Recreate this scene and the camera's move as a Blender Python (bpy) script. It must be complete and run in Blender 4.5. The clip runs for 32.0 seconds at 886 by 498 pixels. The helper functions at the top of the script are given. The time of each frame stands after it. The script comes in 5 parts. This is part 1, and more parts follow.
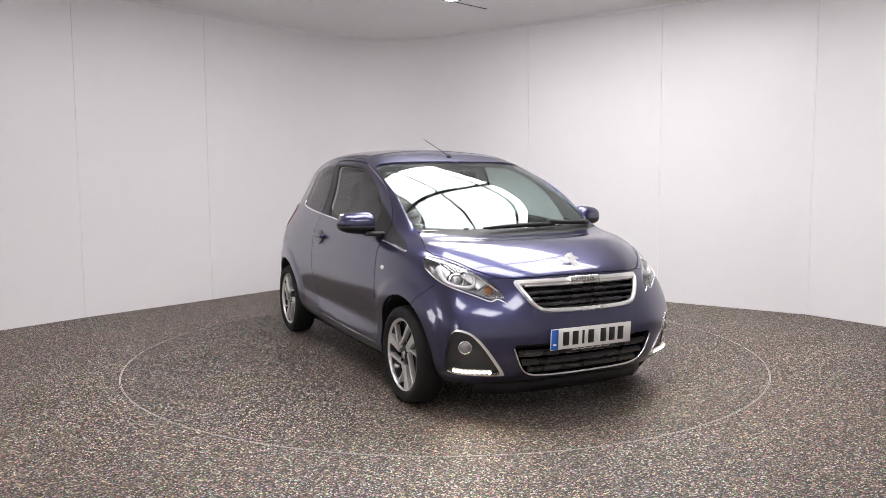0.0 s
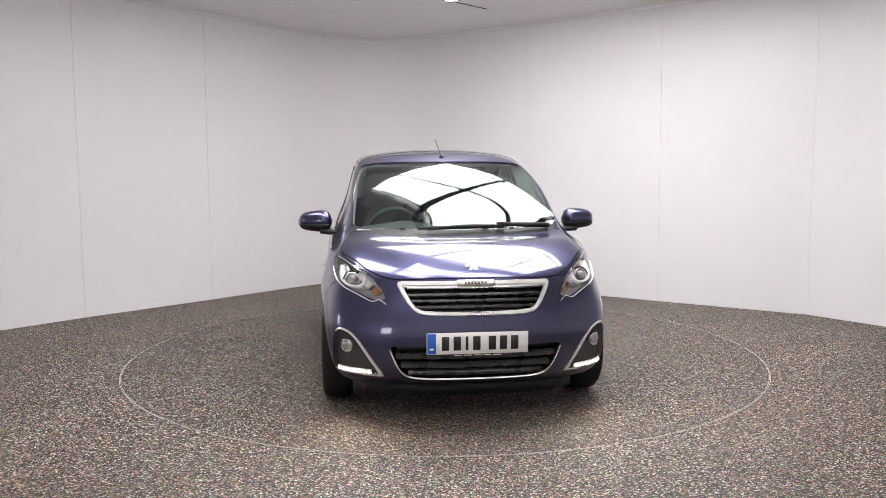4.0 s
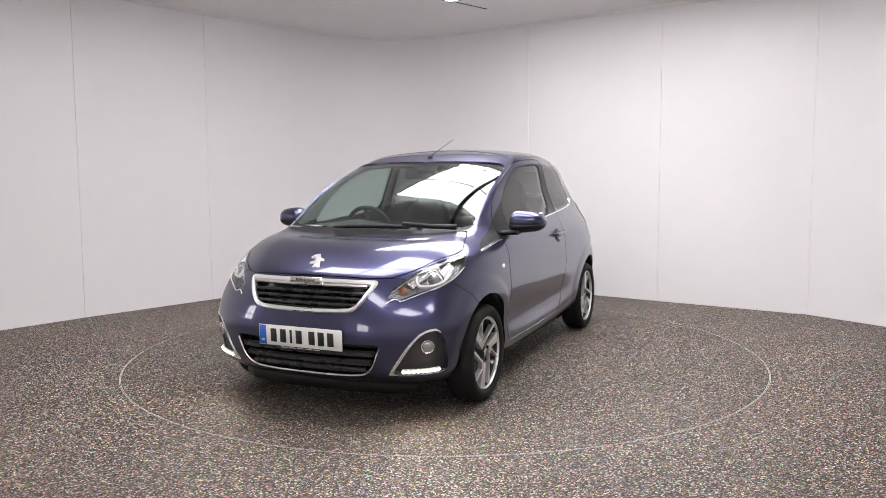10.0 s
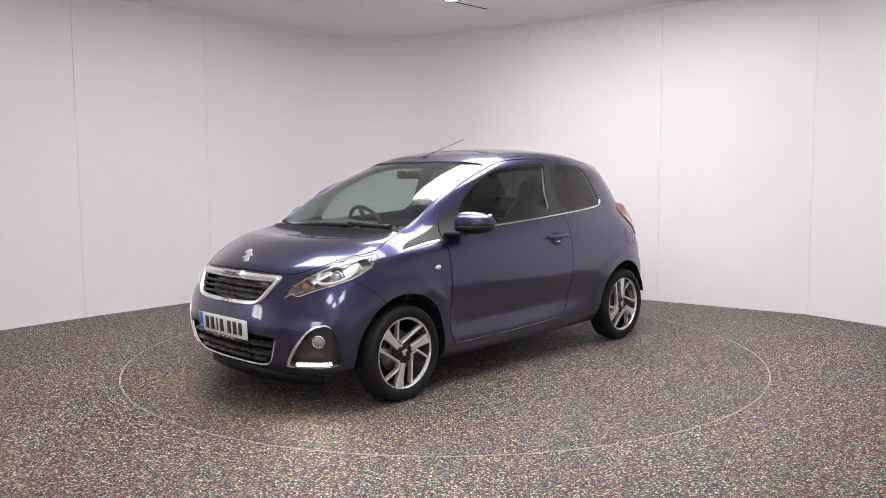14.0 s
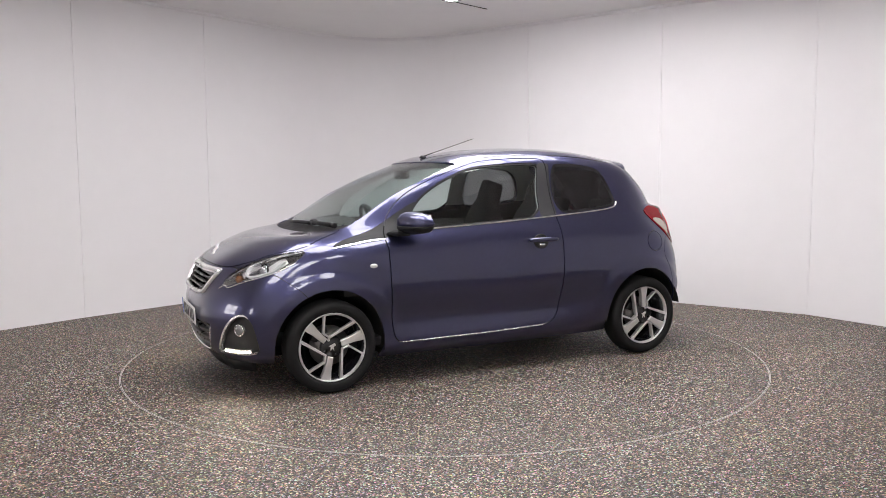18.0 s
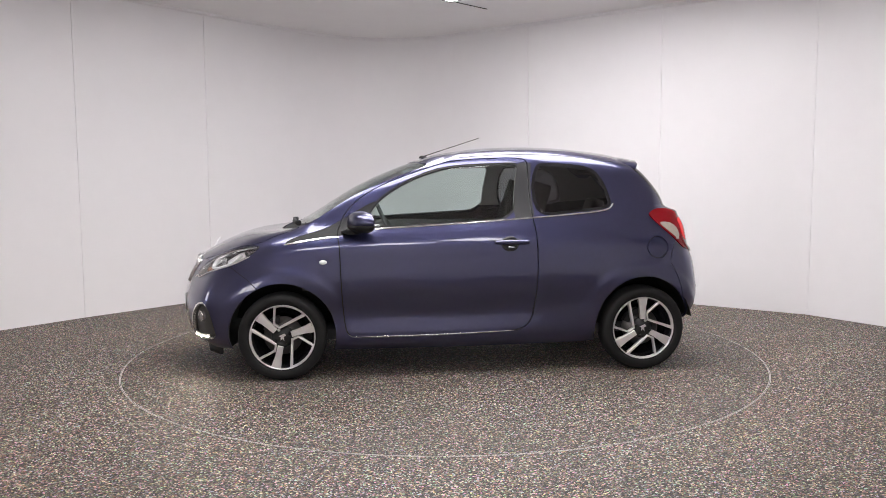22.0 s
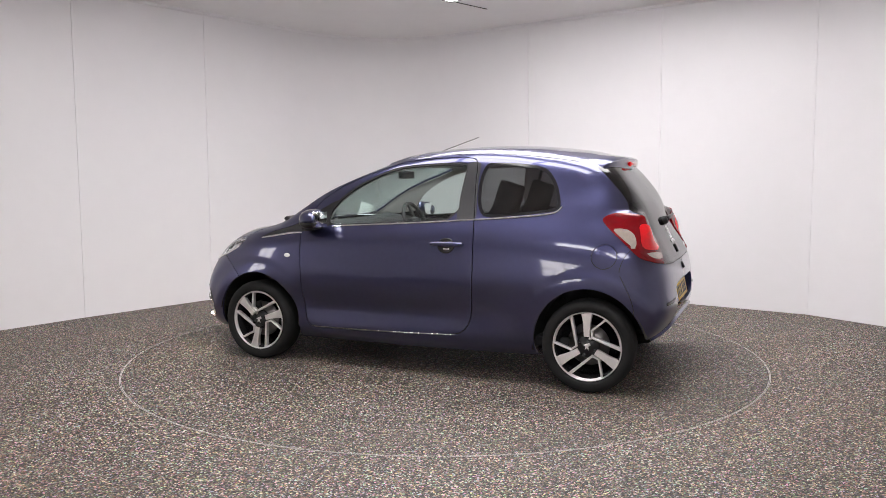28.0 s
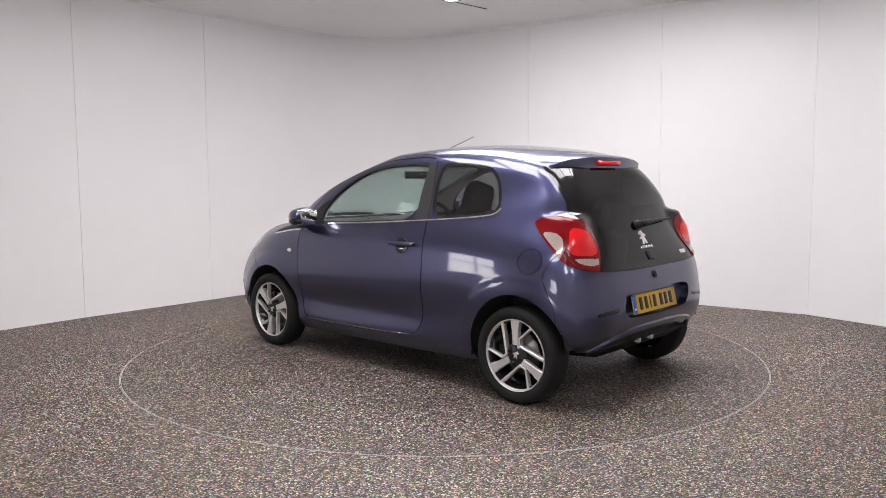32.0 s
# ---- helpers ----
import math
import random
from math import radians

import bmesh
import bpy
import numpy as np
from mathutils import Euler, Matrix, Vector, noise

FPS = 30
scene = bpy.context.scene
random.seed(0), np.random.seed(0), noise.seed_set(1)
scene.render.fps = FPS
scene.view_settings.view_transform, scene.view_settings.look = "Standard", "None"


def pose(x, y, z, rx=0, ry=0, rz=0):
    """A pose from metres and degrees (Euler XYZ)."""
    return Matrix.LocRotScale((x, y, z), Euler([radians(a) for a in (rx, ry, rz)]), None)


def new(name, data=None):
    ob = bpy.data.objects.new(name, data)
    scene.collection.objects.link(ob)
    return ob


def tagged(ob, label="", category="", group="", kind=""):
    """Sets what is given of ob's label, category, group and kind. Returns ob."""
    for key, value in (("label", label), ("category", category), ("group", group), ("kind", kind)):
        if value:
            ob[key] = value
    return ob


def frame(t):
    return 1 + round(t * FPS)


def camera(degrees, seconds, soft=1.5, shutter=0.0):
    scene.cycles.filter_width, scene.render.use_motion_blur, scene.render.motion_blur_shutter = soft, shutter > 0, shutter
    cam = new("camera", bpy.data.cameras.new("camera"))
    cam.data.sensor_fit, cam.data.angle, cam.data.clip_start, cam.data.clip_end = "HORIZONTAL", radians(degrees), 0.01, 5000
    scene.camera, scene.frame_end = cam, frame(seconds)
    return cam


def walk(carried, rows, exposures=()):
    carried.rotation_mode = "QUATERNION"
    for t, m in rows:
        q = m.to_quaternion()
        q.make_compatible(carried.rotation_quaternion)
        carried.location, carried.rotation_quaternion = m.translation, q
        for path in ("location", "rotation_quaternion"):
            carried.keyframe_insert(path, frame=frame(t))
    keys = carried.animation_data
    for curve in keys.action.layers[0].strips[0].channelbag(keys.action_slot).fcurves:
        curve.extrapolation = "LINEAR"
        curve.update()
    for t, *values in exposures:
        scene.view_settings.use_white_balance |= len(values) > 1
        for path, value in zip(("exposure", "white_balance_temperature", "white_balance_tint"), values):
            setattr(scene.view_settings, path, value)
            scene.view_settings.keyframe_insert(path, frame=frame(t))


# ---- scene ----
# ---------------------------------------------------------------- camera
# The camera stands still; the car and the disc under it turn.
EYE = (0.0, -5.702, 1.276)
TILT, LEAN, PAN = 5.28, 0.296, 0.085
cam = camera(59.0, 32.0, soft=0.9)
CAM_POSE = Matrix.Translation(EYE) @ pose(0, 0, 0, 90 - TILT, 0, PAN) @ pose(0, 0, 0, 0, 0, -LEAN)
walk(cam, [(0.0, CAM_POSE), (32.0, CAM_POSE)], exposures=[(0.0, 0.0), (32.0, 0.0)])

# seconds and heading of the car: 0 faces the camera, it turns clockwise as seen from above
HEADING = [(0.0, 26.65), (4.0, 6.46), (8.0, -13.92), (12.0, -33.95), (16.0, -53.75), (20.0, -73.78), (24.0, -93.72), (28.0, -113.50), (32.0, -132.95)]
AXLE_X, AXLE_Y = -1.105, 0.035   # the turning point, from the middle of the front axle
RING_R = 2.224

# ---------------------------------------------------------------- world and materials
world = bpy.data.worlds.new("world")
scene.world = world
world.use_nodes = True
world.node_tree.nodes["Background"].inputs["Color"].default_value = (0.8, 0.8, 0.85, 1)
world.node_tree.nodes["Background"].inputs["Strength"].default_value = 0.1


def link(nt, a, b):
    nt.links.new(a, b)


def mat(name, color, rough=0.5, metal=0.0, vary=0.06, grain=40.0, bump=0.0, rough_vary=0.08, coat=0.0, emit=0.0, emit_color=None, spec=0.5):
    """A surface with two scales of variation in colour and gloss, and fine relief."""
    m = bpy.data.materials.new(name)
    m.use_nodes = True
    nt = m.node_tree
    b = nt.nodes["Principled BSDF"]
    tex = nt.nodes.new("ShaderNodeTexCoord")
    fine, wide = nt.nodes.new("ShaderNodeTexNoise"), nt.nodes.new("ShaderNodeTexNoise")
    fine.inputs["Scale"].default_value, wide.inputs["Scale"].default_value = grain, max(grain / 14, 0.4)
    fine.inputs["Detail"].default_value = 5
    for n in (fine, wide):
        link(nt, tex.outputs["Object"], n.inputs["Vector"])
    both = nt.nodes.new("ShaderNodeMath")
    both.operation = "ADD"
    link(nt, fine.outputs["Fac"], both.inputs[0])
    link(nt, wide.outputs["Fac"], both.inputs[1])
    ramp = nt.nodes.new("ShaderNodeMapRange")
    ramp.inputs["From Min"].default_value, ramp.inputs["From Max"].default_value = 0.6, 1.4
    ramp.inputs["To Min"].default_value, ramp.inputs["To Max"].default_value = 1 - vary, 1 + vary
    link(nt, both.outputs[0], ramp.inputs["Value"])
    mix = nt.nodes.new("ShaderNodeVectorMath")
    mix.operation = "SCALE"
    mix.inputs[0].default_value = color
    link(nt, ramp.outputs[0], mix.inputs["Scale"])
    link(nt, mix.outputs[0], b.inputs["Base Color"])
    gloss = nt.nodes.new("ShaderNodeMapRange")
    gloss.inputs["From Min"].default_value, gloss.inputs["From Max"].default_value = 0.3, 0.7
    gloss.inputs["To Min"].default_value, gloss.inputs["To Max"].default_value = max(rough * (1 - rough_vary), 0), min(rough * (1 + rough_vary), 1)
    link(nt, wide.outputs["Fac"], gloss.inputs["Value"])
    link(nt, gloss.outputs[0], b.inputs["Roughness"])
    b.inputs["Metallic"].default_value = metal
    b.inputs["Specular IOR Level"].default_value = spec
    b.inputs["Coat Weight"].default_value = coat
    b.inputs["Coat Roughness"].default_value = 0.015
    if bump:
        bm = nt.nodes.new("ShaderNodeBump")
        bm.inputs["Strength"].default_value, bm.inputs["Distance"].default_value = bump, 0.004
        link(nt, fine.outputs["Fac"], bm.inputs["Height"])
        link(nt, bm.outputs[0], b.inputs["Normal"])
    if emit:
        b.inputs["Emission Color"].default_value = (*(emit_color or color), 1)
        b.inputs["Emission Strength"].default_value = emit
    return m


def glass_mat(name, tint, rough=0.0):
    """A thin pane: sees through with a tint, mirrors by the angle."""
    m = bpy.data.materials.new(name)
    m.use_nodes = True
    nt = m.node_tree
    nt.nodes.remove(nt.nodes["Principled BSDF"])
    clear, gloss, mix, face = (nt.nodes.new("ShaderNode" + k) for k in ("BsdfTransparent", "BsdfGlossy", "MixShader", "LayerWeight"))
    clear.inputs["Color"].default_value = (*tint, 1)
    gloss.inputs["Roughness"].default_value = rough
    face.inputs["Blend"].default_value = 0.5
    power, scale, add = (nt.nodes.new("ShaderNodeMath") for _ in range(3))
    power.operation, scale.operation, add.operation = "POWER", "MULTIPLY", "ADD"
    power.inputs[1].default_value, scale.inputs[1].default_value, add.inputs[1].default_value = 4.6, 0.90, 0.075
    link(nt, face.outputs["Facing"], power.inputs[0])
    link(nt, power.outputs[0], scale.inputs[0])
    link(nt, scale.outputs[0], add.inputs[0])
    link(nt, add.outputs[0], mix.inputs[0])
    link(nt, clear.outputs[0], mix.inputs[1])
    link(nt, gloss.outputs[0], mix.inputs[2])
    link(nt, mix.outputs[0], nt.nodes["Material Output"].inputs["Surface"])
    return m


def chip_floor(name, tone):
    """Resin-bound stone chips, a few millimetres each, in greys with some rust and cream."""
    m = bpy.data.materials.new(name)
    m.use_nodes = True
    nt = m.node_tree
    b = nt.nodes["Principled BSDF"]
    tex = nt.nodes.new("ShaderNodeTexCoord")
    cell, stain, rust = nt.nodes.new("ShaderNodeTexVoronoi"), nt.nodes.new("ShaderNodeTexNoise"), nt.nodes.new("ShaderNodeTexNoise")
    cell.inputs["Scale"].default_value = 150
    stain.inputs["Scale"].default_value, stain.inputs["Detail"].default_value = 1.3, 6
    rust.inputs["Scale"].default_value, rust.inputs["Detail"].default_value = 0.7, 4
    for n in (cell, stain, rust):
        link(nt, tex.outputs["Object"], n.inputs["Vector"])
    split = nt.nodes.new("ShaderNodeSeparateColor")
    link(nt, cell.outputs["Color"], split.inputs[0])
    ramp = nt.nodes.new("ShaderNodeValToRGB")
    stops = [(0.0, (0.010, 0.010, 0.010)), (0.32, (0.032, 0.029, 0.027)), (0.50, (0.105, 0.094, 0.082)),
             (0.66, (0.175, 0.118, 0.078)), (0.75, (0.23, 0.212, 0.192)), (0.885, (0.50, 0.48, 0.445))]
    while len(ramp.color_ramp.elements) < len(stops):
        ramp.color_ramp.elements.new(0.5)
    for e, (pos, c) in zip(ramp.color_ramp.elements, stops):
        e.position, e.color = pos, (*c, 1)
    ramp.color_ramp.interpolation = "CONSTANT"
    link(nt, split.outputs[0], ramp.inputs[0])
    worn = nt.nodes.new("ShaderNodeMapRange")
    worn.inputs["From Min"].default_value, worn.inputs["From Max"].default_value = 0.3, 0.7
    worn.inputs["To Min"].default_value, worn.inputs["To Max"].default_value = 0.85 * tone[0], 1.15 * tone[0]
    link(nt, stain.outputs["Fac"], worn.inputs["Value"])
    clump, patch, both = nt.nodes.new("ShaderNodeTexNoise"), nt.nodes.new("ShaderNodeMapRange"), nt.nodes.new("ShaderNodeMath")
    clump.inputs["Scale"].default_value, clump.inputs["Detail"].default_value = 42, 2
    patch.inputs["From Min"].default_value, patch.inputs["From Max"].default_value = 0.3, 0.7
    patch.inputs["To Min"].default_value, patch.inputs["To Max"].default_value = 0.76, 1.24
    both.operation = "MULTIPLY"
    link(nt, tex.outputs["Object"], clump.inputs["Vector"])
    link(nt, clump.outputs["Fac"], patch.inputs["Value"])
    link(nt, worn.outputs[0], both.inputs[0])
    link(nt, patch.outputs[0], both.inputs[1])
    mul = nt.nodes.new("ShaderNodeVectorMath")
    mul.operation = "SCALE"
    hue = nt.nodes.new("ShaderNodeMix")
    hue.data_type, hue.blend_type = "RGBA", "OVERLAY"
    hue.inputs["Factor"].default_value = 0.42
    tint = nt.nodes.new("ShaderNodeTexWhiteNoise")
    link(nt, cell.outputs["Position"], tint.inputs["Vector"])
    link(nt, ramp.outputs[0], hue.inputs["A"])
    link(nt, tint.outputs["Color"], hue.inputs["B"])
    link(nt, hue.outputs["Result"], mul.inputs[0])
    link(nt, both.outputs[0], mul.inputs["Scale"])
    warm = nt.nodes.new("ShaderNodeMix")
    warm.data_type, warm.blend_type = "RGBA", "MULTIPLY"
    warm.inputs["B"].default_value = (*tone[1], 1)
    link(nt, rust.outputs["Fac"], warm.inputs["Factor"])
    link(nt, mul.outputs[0], warm.inputs["A"])
    link(nt, warm.outputs["Result"], b.inputs["Base Color"])
    b.inputs["Roughness"].default_value = 0.62
    bm = nt.nodes.new("ShaderNodeBump")
    bm.inputs["Strength"].default_value, bm.inputs["Distance"].default_value = 0.7, 0.003
    bm.invert = True
    link(nt, cell.outputs["Distance"], bm.inputs["Height"])
    link(nt, bm.outputs[0], b.inputs["Normal"])
    return m


def flake_paint(name, color):
    """Metallic car paint: coloured flakes under a clear coat."""
    m = mat(name, color, rough=0.33, metal=0.92, vary=0.05, grain=500, coat=1.0, rough_vary=0.05)
    m.node_tree.nodes["Principled BSDF"].inputs["Coat IOR"].default_value = 1.6
    m.node_tree.nodes["Principled BSDF"].inputs["Coat Roughness"].default_value = 0.05
    return m


M = {
    "wall": mat("wall_panel_white", (0.80, 0.785, 0.80), 0.42, vary=0.015, grain=6, bump=0.02, rough_vary=0.2),
    "batten": mat("joint_strip_white", (0.80, 0.785, 0.80), 0.4, vary=0.03, grain=20),
    "ceiling": mat("ceiling_board", (0.86, 0.845, 0.85), 0.7, vary=0.02, grain=5),
    "lightbox": mat("lit_diffuser", (0.9, 0.9, 0.9), 0.5, emit=10.9, emit_color=(1.0, 0.97, 0.98)),
    "daylight": mat("daylit_pane", (0.9, 0.92, 0.95), 0.2, emit=7.8, emit_color=(1.0, 0.95, 0.93)),
    "rib": mat("dark_rail", (0.04, 0.04, 0.045), 0.5, vary=0.1),
    "floor": chip_floor("stone_chip_floor", (1.08, (1.0, 0.82, 0.68))),
    "disc": chip_floor("stone_chip_disc", (0.90, (1.0, 0.84, 0.70))),
    "edging": mat("steel_edging", (0.50, 0.48, 0.46), 0.5, 0.0, vary=0.15, grain=60),
    "paint": flake_paint("violet_blue_paint", (0.043, 0.045, 0.108)),
    "black": mat("black_plastic", (0.010, 0.010, 0.011), 0.5, spec=0.28, vary=0.15, grain=200, bump=0.05),
    "gloss_black": mat("gloss_black", (0.010, 0.010, 0.012), 0.12, vary=0.1),
    "liner": mat("arch_liner", (0.008, 0.008, 0.008), 0.85, vary=0.2, bump=0.2),
    "rubber": mat("tyre_rubber", (0.009, 0.009, 0.0092), 0.7, spec=0.3, vary=0.2, grain=120, bump=0.15),
    "chrome": mat("chrome", (0.82, 0.82, 0.83), 0.10, 1.0, vary=0.02),
    "machined": mat("machined_alloy", (0.78, 0.765, 0.76), 0.30, 0.72, vary=0.05, grain=90),
    "satin": mat("satin_black_alloy", (0.02, 0.02, 0.021), 0.35, 0.4, vary=0.1),
    "well": mat("dark_grey_plastic", (0.03, 0.03, 0.032), 0.5, vary=0.1, grain=150),
    "grey_trim": mat("satin_grey_trim", (0.026, 0.026, 0.028), 0.45, spec=0.35, vary=0.08, grain=150),
    "slat": mat("satin_slat", (0.045, 0.045, 0.047), 0.28, 0.3, vary=0.08, grain=150),
    "lining": mat("pale_grey_lining", (0.42, 0.41, 0.40), 0.8, vary=0.06, grain=300, bump=0.1),
    "fabric": mat("charcoal_fabric", (0.028, 0.028, 0.031), 0.9, vary=0.25, grain=350, bump=0.3),
    "dash": mat("dashboard_plastic", (0.035, 0.035, 0.037), 0.6, vary=0.12, grain=400, bump=0.15),
    "lamp_bowl": mat("lamp_bowl", (0.46, 0.455, 0.46), 0.24, 0.8, vary=0.1),
    "amber": mat("amber_lens", (0.34, 0.15, 0.07), 0.2, vary=0.1),
    "satin_chrome": mat("satin_chrome", (0.90, 0.89, 0.89), 0.28, 0.75, vary=0.03),
    "emblem": mat("emblem_chrome", (0.95, 0.95, 0.95), 0.55, 1.0, vary=0.02),
    "red_lens": mat("red_lens", (0.70, 0.010, 0.014), 0.12, vary=0.1, grain=60, coat=0.3, spec=0.35),
    "dark_red": mat("deep_red_lens", (0.16, 0.002, 0.005), 0.12, vary=0.1, coat=0.3, spec=0.35),
    "white_lens": mat("clear_lens", (0.72, 0.72, 0.72), 0.12, vary=0.08, grain=90, coat=1.0),
    "lens_ball": mat("projector_glass", (0.30, 0.30, 0.31), 0.06, 0.5, vary=0.1, coat=1.0),
    "tail_clear": mat("tail_clear_lens", (0.42, 0.35, 0.31), 0.14, 0.3, vary=0.15, grain=60, coat=1.0),
    "drl": mat("running_light", (0.95, 0.93, 0.88), 0.3, emit=0.3, emit_color=(1.0, 0.88, 0.72)),
    "led": mat("led_dot", (0.95, 0.93, 0.88), 0.3, emit=450.0, emit_color=(1.0, 0.88, 0.72)),
    "plate_white": mat("plate_white", (0.84, 0.84, 0.82), 0.35, vary=0.04),
    "plate_yellow": mat("plate_yellow", (0.75, 0.48, 0.03), 0.35, vary=0.04),
    "plate_blue": mat("plate_blue", (0.02, 0.13, 0.55), 0.35, vary=0.04),
    "ink": mat("black_lettering", (0.012, 0.012, 0.012), 0.4, vary=0.05),
    "brake": mat("brake_disc", (0.20, 0.19, 0.185), 0.4, 0.9, vary=0.2, grain=80),
    "rear_glass": glass_mat("smoked_glass", (0.045, 0.045, 0.048)),
    "mirror": mat("mirror_glass", (0.85, 0.85, 0.86), 0.02, 1.0, vary=0.01),
    "lens": glass_mat("lamp_cover", (0.93, 0.94, 0.95)),
    "glass": glass_mat("clear_glass", (0.80, 0.88, 0.86)),
    "privacy": glass_mat("privacy_glass", (0.20, 0.20, 0.21)),
}


# ---------------------------------------------------------------- building helpers
def mesh_from(name, verts, faces, material, smooth=False):
    me = bpy.data.meshes.new(name)
    me.from_pydata([tuple(v) for v in verts], [], [tuple(f) for f in faces])
    me.materials.append(material)
    me.update()
    if smooth:
        me.shade_smooth()
    return me


def part(name, data, material, parent=None, label="", at=None):
    """Links a bmesh or a mesh as one object under a thing or a part."""
    if isinstance(data, bmesh.types.BMesh):
        me = bpy.data.meshes.new(name)
        data.to_mesh(me)
        data.free()
        me.materials.append(material)
        data = me
    ob = new(name, data)
    if parent is not None:
        ob.parent = parent
    if at is not None:
        ob.matrix_basis = at
    if label:
        ob["label"] = label
    return ob


def box_bm(x0, x1, y0, y1, z0, z1, bevel=0.0, seg=2):
    bm = bmesh.new()
    bmesh.ops.create_cube(bm, size=1)
    for v in bm.verts:
        v.co = Vector((x0 + (v.co.x + 0.5) * (x1 - x0), y0 + (v.co.y + 0.5) * (y1 - y0), z0 + (v.co.z + 0.5) * (z1 - z0)))
    if bevel:
        bmesh.ops.bevel(bm, geom=bm.edges[:], offset=bevel, segments=seg, profile=0.6, affect="EDGES")
    return bm


def smooth_by_angle(me, degrees=35):
    me.shade_smooth()
    me.set_sharp_from_angle(angle=radians(degrees))
    return me


def prism(name, outline, z0, z1, material, parent=None, label="", at=None, bevel=0.0):
    """An upright slab over a plan outline."""
    bm = bmesh.new()
    f = bm.faces.new([bm.verts.new((x, y, z0)) for x, y in outline])
    top = bmesh.ops.extrude_face_region(bm, geom=[f])
    bmesh.ops.translate(bm, vec=(0, 0, z1 - z0), verts=[g for g in top["geom"] if isinstance(g, bmesh.types.BMVert)])
    bmesh.ops.recalc_face_normals(bm, faces=bm.faces[:])
    if bevel:
        bmesh.ops.bevel(bm, geom=bm.edges[:], offset=bevel, segments=2, affect="EDGES")
    return part(name, bm, material, parent, label, at)


# ---------------------------------------------------------------- the studio
CEIL = 2.955
# plan of the walls, clockwise from behind the camera's left; far corner rounded
LEFT_A, LEFT_B = Vector((-5.2, -1.063)), Vector((-1.75, 3.34))
RIGHT_A, RIGHT_B = Vector((0.10, 3.76)), Vector((3.318, 1.394))
BEND = Vector((-0.86, 4.46))
corner = [LEFT_B.lerp(BEND, k).lerp(BEND.lerp(RIGHT_A, k), k) for k in np.linspace(0, 1, 17)]
PLAN = [("wall_left", [LEFT_A, Vector((-4.32, 0.06)), Vector((-3.305, 1.43)), Vector((-2.44, 2.47)), LEFT_B]),
        ("wall_corner", corner),
        ("wall_right", [RIGHT_A, Vector((0.94, 3.13)), Vector((2.164, 2.22)), RIGHT_B, Vector((4.05, 0.27)), Vector((5.2, -1.55))]),
        ("wall_behind_right", [Vector((5.2, -1.55)), Vector((4.6, -4.6)), Vector((2.2, -6.9))]),
        ("wall_behind", [Vector((2.2, -6.9)), Vector((-2.4, -6.9))]),
        ("wall_behind_left", [Vector((-2.4, -6.9)), Vector((-5.2, -4.9)), LEFT_A])]


def wall_panel(a, b, z0, z1, parent, gap=0.0003):
    d = (b - a).normalized()
    n = Vector((-d.y, d.x))                      # away from the room
    a, b = a + d * gap, b - d * gap
    return prism("panel", [a, b, b + n * 0.06, a + n * 0.06], z0, z1, M["wall"], parent)


SILL, HEAD = 0.70, 1.60
WINDOW_AT = [(0.95, 0.55), (3.05, 0.42)]       # middle of each window along its wall, half its width


def daylight_window(a, b):
    d = (b - a).normalized()
    n = Vector((-d.y, d.x))
    win = tagged(new("window"), "tall bright window in a dark frame", "window", group="daylight windows", kind="structure")
    for k, w in ((0.0, 0.05), (0.5, 0.03), (1.0, 0.05)):
        c = a.lerp(b, k) + d * (w * (0.5 - k))
        prism("window_frame", [c - d * w / 2, c + d * w / 2, c + d * w / 2 + n * 0.05, c - d * w / 2 + n * 0.05], SILL, HEAD, M["rib"], win)
    prism("window_rail", [a, b, b + n * 0.045, a + n * 0.045], 1.08, 1.11, M["rib"], win)
    prism("pane", [a + n * 0.030, b + n * 0.030, b + n * 0.036, a + n * 0.036], SILL, HEAD, M["daylight"], win)


